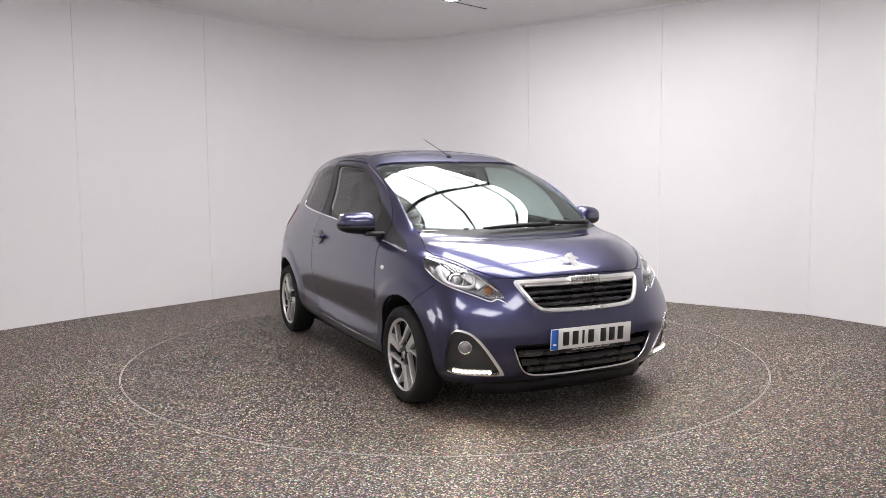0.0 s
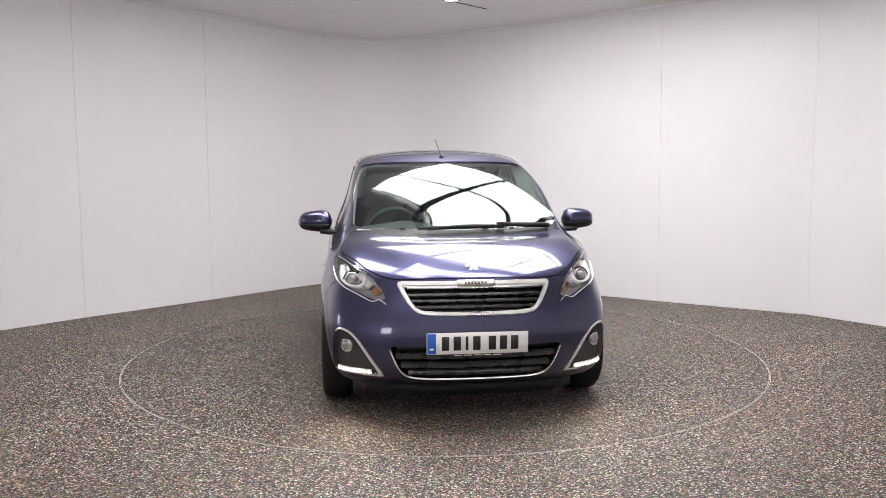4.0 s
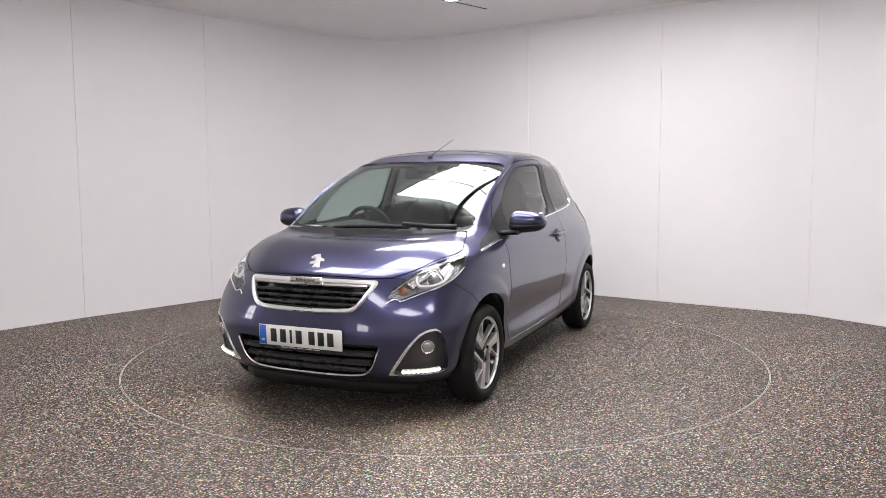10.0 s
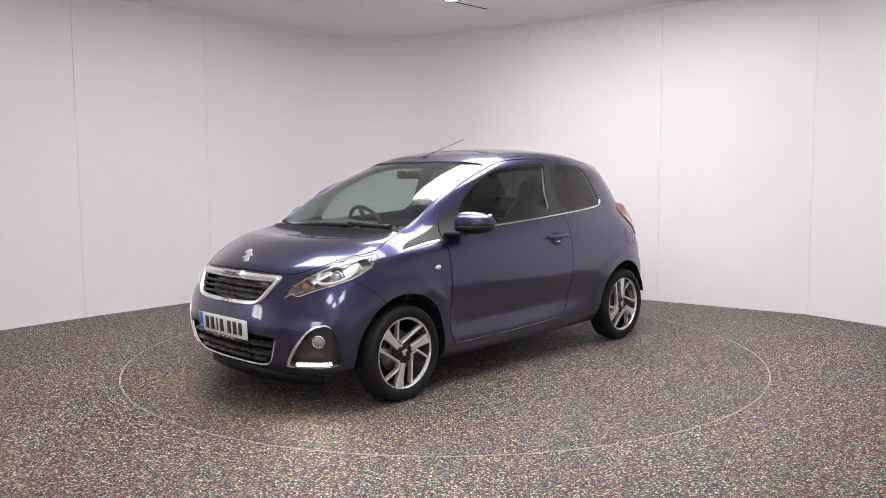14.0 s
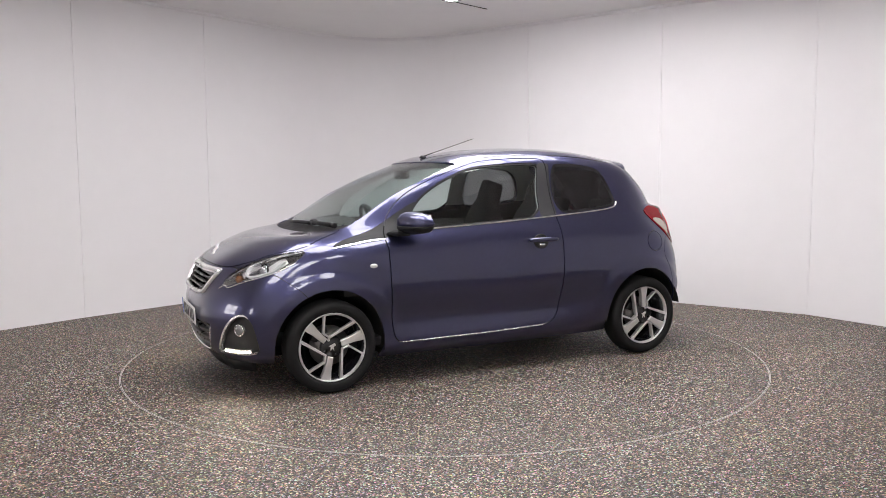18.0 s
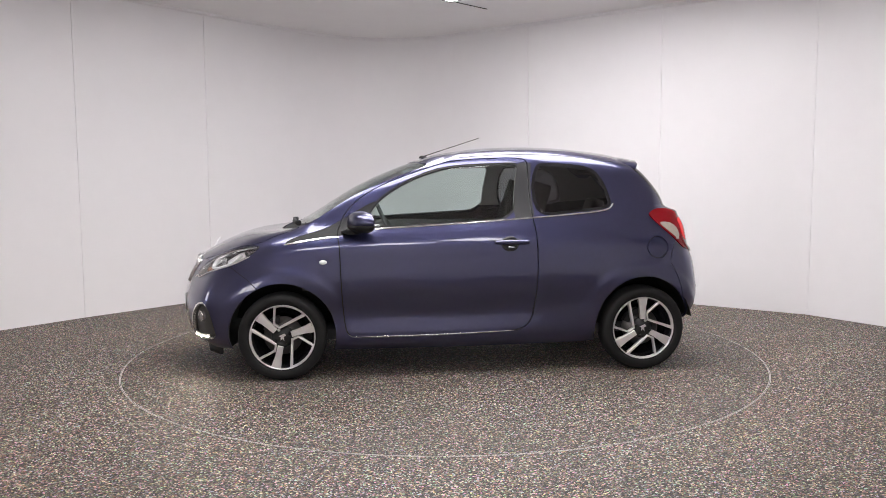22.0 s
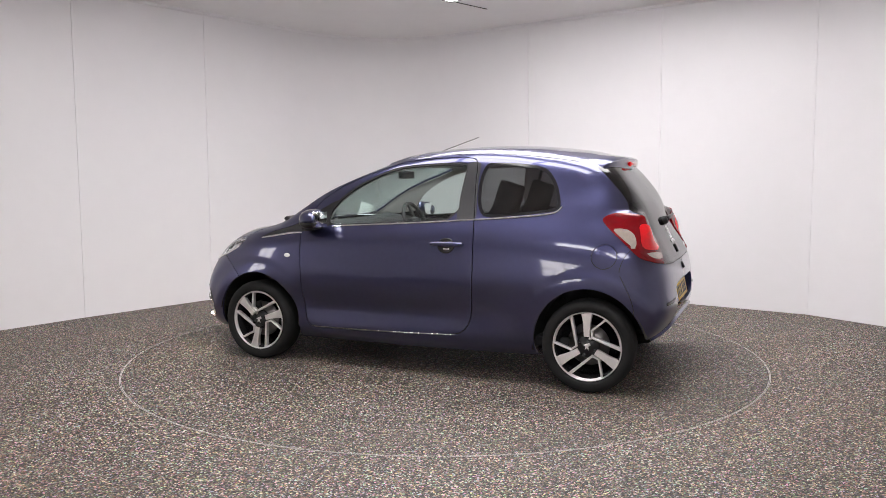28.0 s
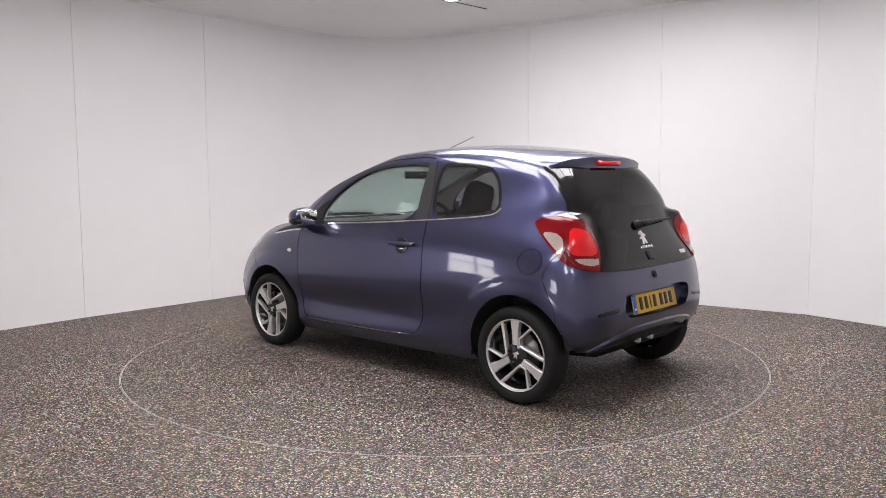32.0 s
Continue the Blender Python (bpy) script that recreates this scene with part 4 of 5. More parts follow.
# ------------------------------------------------ bright work on the flanks
for s in SIDES:
    skin_bar("belt_strip", [(6.44, 6.16), (7.16, 6.17), (7.88, 6.25), (8.6, 6.37), (9.05, 6.44), (9.74, 6.55), (10.4, 6.66), (10.62, 6.78), (10.74, 7.02)], 0.013, 0.006, M["chrome"], side=s, label="slim chrome belt strip")
    skin_bar("wing_strip", [(4.90, 5.24), (5.04, 5.34), (5.3, 5.54), (5.54, 5.70), (5.8, 5.72)], 0.015, 0.005, M["chrome"], side=s, label="chrome strip on the front wing", taper=0.5)
    # no strip here: a chrome hairline imitates the highlight on the door's lower crease
    skin_bar("sill_highlight", [(6.1, 0.99), (6.95, 0.97), (7.86, 0.97), (8.74, 1.04)], 0.0045, 0.002, M["chrome"], side=s, label="fine chrome line standing in for the highlight along the door foot", taper=0.6)
    skin_bar("roof_moulding", [(5.6, 9.30), (6.6, 9.32), (7.8, 9.33), (9.0, 9.33), (10.2, 9.30), (11.2, 9.22), (11.75, 9.12)], 0.007, 0.0015, M["gloss_black"], side=s, label="thin dark roof moulding")
    disc_on_skin("side_indicator", 5.66, 4.1, s, 0.014, 0.006, M["white_lens"], label="oval clear side indicator", stretch=1.75, dome=0.004)
    # door handle
    hx, hz = -1.455, 0.858
    p, n = skin.spot(8.64, 4.85, s)
    hy = abs(p.y)
    handle = cpart("door_handle", loft([[(hx + dx, s * (hy + 0.012 + b), hz + 0.012 * dx * 0 + a * h) for a, b in ((-1, 0.0), (-0.9, 0.016), (-0.4, 0.023), (0.4, 0.023), (0.9, 0.016), (1, 0.0))]
                                         for dx, h in ((0.108, 0.006), (0.10, 0.012), (0.06, 0.0155), (0.0, 0.0165), (-0.06, 0.0165), (-0.10, 0.014), (-0.112, 0.008))]), M["paint"])
    for dx in (0.085, -0.085):
        part("mount", rounded_box(hx + dx - 0.018, hx + dx + 0.018, s * (hy + 0.006) - 0.012, s * (hy + 0.006) + 0.012, hz - 0.010, hz + 0.010, 0.004), M["paint"], handle)
    disc_on_skin("handle_cup", 8.62, 4.83, s, 0.049, 0.004, M["gloss_black"], label="dark cup behind the handle", stretch=1.15, lift=0.006)
    if s > 0:
        part("lock_cover", rounded_box(hx - 0.018, hx + 0.022, s * hy - 0.004, s * hy + 0.016, hz - 0.040, hz - 0.026, 0.005), M["chrome"], handle)

# ------------------------------------------------ mirrors
for s in SIDES:
    cy, cz, cx = 0.862, 0.998, -0.490
    rows = []
    for k in range(13):
        a = k / 12
        y = -0.108 + 0.216 * a
        w = (1 - abs(2 * a - 1) ** 4.0) ** 0.5
        hi = 0.066 * w * (1.04 - 0.34 * a * a) + 0.004
        lo = 0.062 * w * (1.0 - 0.36 * a) + 0.004
        fr = 0.085 * w * (1.05 - 0.25 * a) + 0.006
        ring = []
        for j in range(16):
            q = 2 * math.pi * j / 16
            c, d = math.cos(q), math.sin(q)
            x = fr * abs(c) ** 0.8 if c > 0 else -0.050 * abs(c) ** 0.35
            z = hi * abs(d) ** 0.85 if d > 0 else -lo * abs(d) ** 0.85
            ring.append((cx + x - 0.045 * a, s * (cy + y), cz + z))
        rows.append(ring)
    mirror = cpart("door_mirror", loft(rows), M["paint"])
    part("lower_shell", loft([[(cx + (x - cx) * 1.03 - 0.001, y * 1.001, cz - 0.012 + min(z - cz, 0) * 1.0 if z < cz - 0.012 else cz - 0.016) for x, y, z in ring] for ring in rows]), M["black"], mirror, "black lower half")
    part("arm", loft([[(cx + 0.055 + 0.04 * (1 - k) + dx, s * (0.70 + 0.13 * k), cz - 0.068 + 0.006 * k + dz) for dx, dz in ((0.035, 0.0), (0.0, 0.016), (-0.05, 0.014), (-0.05, -0.014), (0.0, -0.016))] for k in (0.0, 0.35, 0.7, 1.0)]), M["black"], mirror, "black plastic arm")
    part("mirror_glass", rounded_box(cx - 0.056 - 0.028, cx - 0.050 - 0.028, s * cy - 0.085, s * cy + 0.085, cz - 0.052, cz + 0.052, 0.0025, 1), M["mirror"], mirror, "mirror glass")

# ------------------------------------------------ front
grille = panel("grille", "grille", M["satin_chrome"], car, label="chrome-framed front grille", lift=0.007, thick=0.02)
panel("backing", "grille_in", M["gloss_black"], grille, sink=0.045, rim_to=-0.004)
frame_line = [(-1.76, 4.08), (-0.9, 4.08), (0.0, 4.08), (0.9, 4.08), (1.76, 4.08), (1.74, 3.92), (1.32, 3.36), (1.06, 3.24), (0.5, 3.215), (0.0, 3.21), (-0.5, 3.215), (-1.06, 3.24), (-1.32, 3.36), (-1.74, 3.92), (-1.76, 4.08)]
skin_bar("frame", frame_line, 0.020, 0.012, M["satin_chrome"], grille, lift=0.004, label="rounded chrome frame")
for v, w in ((3.42, 1.27), (3.59, 1.42), (3.76, 1.56)):
    skin_bar("slat", [(-w, v), (-w / 2, v), (0, v), (w / 2, v), (w, v)], 0.017, 0.018, M["slat"], grille, lift=-0.018)
tab = cpart("name_tab", loft([[(x, y, z) for x, z in ((0.627, 0.716), (0.640, 0.722), (0.628, 0.748), (0.600, 0.752))] for y in (-0.095, -0.088, 0, 0.088, 0.095)]), M["chrome"], "chrome name tab over the grille")
for i in range(7):
    y = -0.052 + i * 0.0173
    part("letter_bar", rounded_box(0.6345, 0.6375, y - 0.006, y + 0.006, 0.730, 0.740, 0.001, 1), M["brake"], tab, at=Matrix.Identity(4))
intake = panel("lower_intake", "intake", M["gloss_black"], car, label="black lower air intake", sink=0.055, rim_to=0.0)
for v, w in ((1.02, 1.46), (1.38, 1.62), (1.74, 1.73)):
    skin_bar("slat", [(-w, v), (-w / 2, v), (0, v), (w / 2, v), (w, v)], 0.030, 0.016, M["slat"], intake, lift=-0.022)
skin_bar("intake_strip", [(-1.86, 2.0), (-1.66, 1.2), (-1.42, 0.80), (-0.9, 0.70), (0, 0.68), (0.9, 0.70), (1.42, 0.80), (1.66, 1.2), (1.86, 2.0)], 0.007, 0.005, M["satin_chrome"], label="slim bright strip round the intake")
cpart("air_deflector", loft([[(x0, y, 0.205), (x0 - 0.012, y, 0.132), (x0 - 0.027, y, 0.132), (x0 - 0.03, y, 0.205)] for x0, y in ((0.43, -0.56), (0.52, -0.44), (0.565, -0.2), (0.57, 0), (0.565, 0.2), (0.52, 0.44), (0.43, 0.56))]), M["black"], "black rubber air deflector")

for s in SIDES:
    bezel = panel("fog_surround", "fog", M["satin_chrome"], car, s, "chrome fog lamp surround", lift=0.004, thick=0.016)
    panel("backing", ["fog_in", "drl"], M["well"], bezel, s, "black lamp recess", sink=0.026, rim_to=-0.003)
    disc_on_skin("fog_lamp", 3.12, 2.02, s, 0.031, 0.02, M["lens_ball"], bezel, "round clear fog lamp", lift=-0.012, dome=0.010)
    p, n = skin.spot(3.12, 2.02, s)
    zq = n.to_track_quat("Z", "Y").to_matrix().to_4x4()
    part("lamp_ring", torus_bm(0.032, 0.004), M["chrome"], bezel, "", Matrix.Translation(p - n * 0.010) @ zq)
    drl_line = [(2.40, 1.065), (2.72, 1.08), (3.04, 1.095), (3.35, 1.12), (3.60, 1.145)]
    drl = skin_bar("running_light", drl_line, 0.022, 0.008, M["drl"], bezel, s, "lit white running light", lift=-0.004)
    for k in range(9):
        u = 2.45 + 0.135 * k
        disc_on_skin("led", u, 1.066 + 0.066 * (u - 2.4), s, 0.0065, 0.003, M["led"], drl, "bright diode", lift=0.004, segs=12)
    # headlamp
    lamp = panel("headlight", "headlight", M["lamp_bowl"], car, s, "clear headlight in a dark bowl", sink=0.050, rim_to=0.002)
    clear_pane(panel("cover", "headlight", M["lens"], lamp, s, "clear cover", thick=0.003))
    p, n = skin.spot(3.36, 4.24, s)
    front = Vector((0.93, s * 0.26, 0.25)).normalized()
    q = front.to_track_quat("Z", "Y").to_matrix().to_4x4()
    base = Matrix.Translation(p - n * 0.038) @ q
    part("projector", lathe([(0.0, 0.026), (0.016, 0.022), (0.027, 0.012), (0.031, 0.0), (0.031, -0.05)], 32), M["lens_ball"], lamp, "projector lens", base @ Matrix.Rotation(radians(90), 4, "X"))
    part("projector_ring", torus_bm(0.037, 0.006), M["chrome"], lamp, "chrome ring", base)
    part("outer_ring", torus_bm(0.049, 0.004), M["gloss_black"], lamp, "", base)
    skin_bar("light_guide", [(2.80, 4.52), (2.78, 4.15), (2.90, 3.92), (3.55, 3.98), (3.92, 4.18), (3.96, 4.70)], 0.017, 0.012, M["white_lens"], lamp, s, "pale light guide", lift=-0.020)
    skin_bar("reflector", [(2.62, 4.05), (2.78, 4.35), (3.0, 4.62)], 0.055, 0.010, M["satin_chrome"], lamp, s, "bright facet reflector", lift=-0.034)
    skin_bar("reflector", [(3.62, 4.2), (3.78, 4.5), (3.9, 4.85)], 0.050, 0.010, M["satin_chrome"], lamp, s, "bright facet reflector", lift=-0.034)
    skin_bar("lamp_mask", [(3.45, 4.92), (3.85, 5.02), (4.25, 5.08)], 0.022, 0.006, M["gloss_black"], lamp, s, "black mask under the brow", lift=-0.018)
    p2, n2 = skin.spot(2.48, 3.9, s)
    part("turn_lamp", lathe([(0.0, 0.012), (0.012, 0.010), (0.022, 0.0), (0.022, -0.02)], 24), M["amber"], lamp, "amber turn lamp", Matrix.Translation(p2 - n2 * 0.034) @ q @ Matrix.Rotation(radians(90), 4, "X"))
    skin_bar("lamp_brow", [(2.28, 3.83), (2.64, 4.25), (3.02, 4.68), (3.6, 4.98), (4.24, 5.12)], 0.010, 0.01, M["chrome"], lamp, s, "bright brow", lift=-0.014)
    # chrome beak; beyond it the bar imitates a highlight along the lamp's lower edge
    skin_bar("lamp_beak_highlight", [(2.08, 3.46), (2.28, 3.60), (2.42, 3.48), (2.64, 3.58), (3.0, 3.72), (3.62, 3.88), (4.06, 4.07), (4.34, 4.5)], 0.006, 0.005, M["satin_chrome"], lamp, s, "chrome beak drawn on as a highlight along the lower edge", taper=0.4)


def plate(name, at, back, label):
    ob = cpart(name, rounded_box(-0.26, 0.26, -0.0555, 0.0555, 0, 0.004, 0.0018, 1), back, label, at=at)
    part("blue_band", rounded_box(-0.257, -0.213, -0.0525, 0.0525, 0.002, 0.0046, 0.0006, 1), M["plate_blue"], ob, "blue band")
    part("band_mark", rounded_box(-0.245, -0.225, -0.032, -0.022, 0.003, 0.0050, 0.0002, 1), M["plate_white"], ob)
    for i, x in enumerate((-0.165, -0.105, -0.055, -0.005, 0.075, 0.132, 0.190)):
        w = 0.007 if i == 2 else 0.019
        part("plain_bar", rounded_box(x - w, x + w, -0.036, 0.036, 0.003, 0.0052, 0.0004, 1), M["ink"], ob)
    return ob


fp = plate("front_plate", Matrix.Translation((0.694, 0.0, 0.436)) @ Matrix(((0, 0, 1), (1, 0, 0), (0, 1, 0))).to_4x4() @ pose(0, 0, 0, 3, 0, 0), M["plate_white"], "white front plate with dark bars")
part("dealer_strip", rounded_box(-0.16, 0.16, -0.068, -0.056, -0.004, 0.002, 0.001, 1), M["ink"], fp, "black strip with faint pale bars")
for x in (-0.10, -0.05, 0.0, 0.05, 0.10):
    part("pale_bar", rounded_box(x - 0.02, x + 0.02, -0.064, -0.060, 0.001, 0.0025, 0.0002, 1), M["plate_white"], fp)
rp = plate("rear_plate", Matrix.Translation((-2.772, 0.0, 0.541)) @ Matrix(((0, 0, -1), (-1, 0, 0), (0, 1, 0))).to_4x4() @ pose(0, 0, 0, -13, 0, 0), M["plate_yellow"], "yellow rear plate with dark bars")
part("dealer_strip", rounded_box(-0.09, 0.09, -0.067, -0.057, -0.004, 0.002, 0.001, 1), M["ink"], rp, "black strip with faint pale bar")


def emblem(name, at, size, parent=None):
    """A plain upright bright shape."""
    pts = [(-0.30, -0.50), (-0.12, -0.50), (-0.02, -0.22), (0.16, -0.50), (0.36, -0.46), (0.22, -0.12), (0.20, 0.10), (0.42, 0.06), (0.44, 0.18), (0.16, 0.30),
           (0.10, 0.50), (-0.20, 0.46), (-0.44, 0.28), (-0.36, 0.18), (-0.12, 0.24), (-0.16, 0.06), (-0.42, -0.02), (-0.40, -0.14), (-0.10, -0.10)]
    bm = bmesh.new()
    f = bm.faces.new([bm.verts.new((x * size, y * size, 0)) for x, y in pts])
    e = bmesh.ops.extrude_face_region(bm, geom=[f])
    bmesh.ops.translate(bm, vec=(0, 0, 0.005), verts=[v for v in e["geom"] if isinstance(v, bmesh.types.BMVert)])
    bmesh.ops.recalc_face_normals(bm, faces=bm.faces[:])
    return cpart(name, bm, M["emblem"], "bright plain emblem", at=at)


p, n = skin.spot(0.0, 4.98)
n = (n + Vector((0.9, 0, 0))).normalized()
emblem("bonnet_emblem", Matrix.Translation(p + n * 0.012) @ Matrix((Vector((0, 1, 0)), n.cross(Vector((0, 1, 0))), n)).transposed().to_4x4(), 0.10)
p, n = skin.spot(15.0, 5.25)
tail_face = Matrix((Vector((0, -1, 0)), n.cross(Vector((0, -1, 0))), n)).transposed().to_4x4()
emblem("tailgate_emblem", Matrix.Translation(p + n * 0.001) @ tail_face, 0.085)
p, n = skin.spot(15.0, 4.80)
letters = cpart("tailgate_lettering", rounded_box(-0.070, -0.058, -0.009, 0.009, 0, 0.004, 0.001, 1), M["chrome"], "small bright lettering bars", at=Matrix.Translation(p + n * 0.001) @ tail_face)
for i in range(1, 7):
    x = -0.064 + i * 0.0213
    part("letter_bar", rounded_box(x - 0.007, x + 0.007, -0.009, 0.009, 0, 0.004, 0.001, 1), M["chrome"], letters)
p, n = skin.spot(13.55, 4.35, -1)
cpart("model_mark", rounded_box(-0.035, 0.035, -0.012, 0.012, 0, 0.004, 0.002, 1), M["chrome"], "small bright model mark", at=Matrix.Translation(p + n * 0.001) @ tail_face)
p, n = skin.spot(15.0, 4.42)
cpart("tailgate_switch", rounded_box(-0.035, 0.035, -0.028, 0.028, -0.002, 0.010, 0.006), M["gloss_black"], "black tailgate switch", at=Matrix.Translation(p) @ tail_face)
p, n = skin.spot(14.9, 3.62)
cpart("lock_barrel", rounded_box(-0.020, 0.020, -0.022, 0.022, -0.004, 0.010, 0.009), M["black"], "black lock barrel", at=Matrix.Translation(p) @ tail_face)

# ------------------------------------------------ rear
for s in SIDES:
    tail = panel("tail_lamp", "tail", M["dark_red"], car, s, "deep red tail lamp with clear sections", lift=0.006, thick=0.02)
    panel("brake_lens", "tail_red", M["red_lens"], tail, s, "bright red brake lens", lift=0.008, thick=0.02)
    panel("reverse_lens", "tail_clear", M["tail_clear"], tail, s, "clear lens", lift=0.008, thick=0.02)
    panel("turn_lens", "tail_low", M["tail_clear"], tail, s, "clear lower lens", lift=0.007, thick=0.02)
    skin_bar("lamp_edge", [(12.15, 4.92), (12.34, 4.42), (12.6, 4.17), (13.06, 4.09)], 0.030, 0.006, M["dark_red"], tail, s, "deep red lower edge", lift=0.004)
    skin_bar("reflector_slot", [(12.9, 2.42), (13.2, 2.46), (13.55, 2.52)], 0.020, 0.004, M["gloss_black"], side=s, label="dark slot in the bumper", taper=0.4)
skin_bar("bumper_lip", [(12.75, 0.35), (13.1, 0.75), (13.45, 1.25), (14.0, 1.48), (15.0, 1.54), (16.0, 1.48), (16.55, 1.25), (16.9, 0.75), (17.25, 0.35)], 0.030, 0.014, M["paint"], label="raised painted lip over the diffuser")

sp_rows = []
for y, x0, x1, zt in ((-0.49, -2.2, -2.352, 1.296), (-0.478, -2.17, -2.376, 1.326), (-0.43, -2.15, -2.402, 1.35), (-0.35, -2.13, -2.424, 1.367), (-0.2, -2.11, -2.444, 1.379), (0, -2.1, -2.453, 1.382), (0.2, -2.11, -2.444, 1.379), (0.35, -2.13, -2.424, 1.367), (0.43, -2.15, -2.402, 1.35), (0.478, -2.17, -2.376, 1.326), (0.49, -2.2, -2.352, 1.296)):
    y, zt = y * 1.045, zt + 0.012
    top = 1.440 - 0.095 * (abs(y) / 0.59) ** 2.6
    fall = 0.066 * (1 - (abs(y) / 0.625) ** 5) + 0.004
    sp_rows.append([(x0, y, top), (x0 * 0.55 + x1 * 0.45, y, (top + zt) / 2 + 0.008), (x1 + 0.012, y, zt + 0.003), (x1, y, zt - 0.006), (x1 + 0.010, y, zt - fall), (x1 + 0.026, y, zt - fall - 0.008), (x0 - 0.06, y, min(zt, top) - fall - 0.004), (x0, y, top - 0.055)])
spoiler_me = loft(sp_rows)
spoiler = cpart("roof_spoiler", spoiler_me, M["paint"])
smooth_by_angle(spoiler.data, 40)
part("brake_light", loft([[(-2.4585 + 0.02 * (y / 0.25) ** 2, y, 1.366), (-2.4610 + 0.02 * (y / 0.25) ** 2, y, 1.350), (-2.4570 + 0.02 * (y / 0.25) ** 2, y, 1.336), (-2.435, y, 1.350)] for y in (-0.13, -0.08, 0, 0.08, 0.13)]), M["red_lens"], spoiler, "red third brake light")

p, n = skin.spot(15.0, 5.82)
wiper = cpart("rear_wiper", lathe([(0.0, 0.034), (0.022, 0.030), (0.028, 0.018), (0.028, 0.0)], 24), M["black"], "black rear wiper", at=Matrix.Translation(p + Vector((0, 0.012, 0))) @ tail_face @ Matrix.Rotation(radians(90), 4, "X"))
side_dir = tail_face.to_3x3() @ Vector((1, 0.06, 0))
up = tail_face.to_3x3() @ Vector((0, 1, 0))
a, b = p + n * 0.026, p + n * 0.020 + side_dir * 0.37
inv = wiper.matrix_basis.inverted() @ SHIFT
part("arm", loft([[a.lerp(b, k) + up * dy * w + n * dz for dy, dz in ((-1, 0), (-0.6, 0.012), (0.6, 0.012), (1, 0))] for k, w in ((0, 0.020), (0.2, 0.017), (0.6, 0.011), (1, 0.006))]), M["black"], wiper, at=inv)
part("blade", loft([[a.lerp(b, k) + up * dy - n * dz for dy, dz in ((-0.004, 0.0), (0.004, 0.0), (0.002, 0.018), (-0.002, 0.018))] for k in (0.15, 0.6, 1.08)]), M["rubber"], wiper, at=inv)

# ------------------------------------------------ wiper, aerial
pts = [skin.spot(abs(u), v, 1 if u >= 0 else -1) for u, v in ((-1.0, 7.02), (-0.5, 7.05), (0.0, 7.07), (0.6, 7.08), (1.15, 7.06))]
fw = cpart("front_wiper", tube([p + n * 0.016 for p, n in pts], [0.006, 0.011, 0.013, 0.013, 0.010]), M["black"], "black windscreen wiper")
pts = [skin.spot(u, v) for u, v in ((1.05, 7.08), (1.8, 7.05), (2.5, 7.03), (2.9, 7.02))]
part("arm", tube([p + n * h for (p, n), h in zip(pts, (0.030, 0.022, 0.016, 0.012))], [0.012, 0.014, 0.015, 0.017]), M["black"], fw)
p, n = skin.spot(1.05, 7.08)
part("joint", rounded_box(p.x - 0.012, p.x + 0.022, p.y - 0.02, p.y + 0.03, p.z + 0.004, p.z + 0.040, 0.006), M["grey_trim"], fw, "grey joint")
mast = cpart("aerial", loft([[(-0.955 + dx * 0.030 * w, dy * 0.014 * w, 1.408 + h) for dx, dy in ((1, 0), (0.5, 0.9), (-0.6, 1), (-1.2, 0), (-0.6, -1), (0.5, -0.9))] for h, w in ((0.0, 1.0), (0.010, 0.85), (0.020, 0.45))]), M["black"], "thin black roof aerial")
part("rod", tube([(-0.958, 0, 1.422), (-1.10, 0, 1.468), (-1.366, 0, 1.554)], [0.0035, 0.0026, 0.0022]), M["black"], mast)

# ------------------------------------------------ wheels


def blade_bm(outline2, y0, y1, bevel=0.0025):
    """A spoke: an outline in the wheel's plane with thickness."""
    bm = bmesh.new()
    f = bm.faces.new([bm.verts.new((x, y1, z)) for x, z in outline2])
    e = bmesh.ops.extrude_face_region(bm, geom=[f])
    bmesh.ops.translate(bm, vec=(0, y0 - y1, 0), verts=[v for v in e["geom"] if isinstance(v, bmesh.types.BMVert)])
    bmesh.ops.recalc_face_normals(bm, faces=bm.faces[:])
    bmesh.ops.bevel(bm, geom=[e2 for e2 in bm.edges if all(abs(v.co.y - y1) < 1e-6 for v in e2.verts)], offset=bevel, segments=1, affect="EDGES")
    return bm


def pol(r, deg):
    return (r * math.cos(radians(deg)), r * math.sin(radians(deg)))


def bar2(a, b, wa, wb):
    a, b = Vector(a), Vector(b)
    d = (b - a).normalized()
    n = Vector((-d.y, d.x))
    return [a + n * wa / 2, a - n * wa / 2, b - n * wb / 2, b + n * wb / 2]


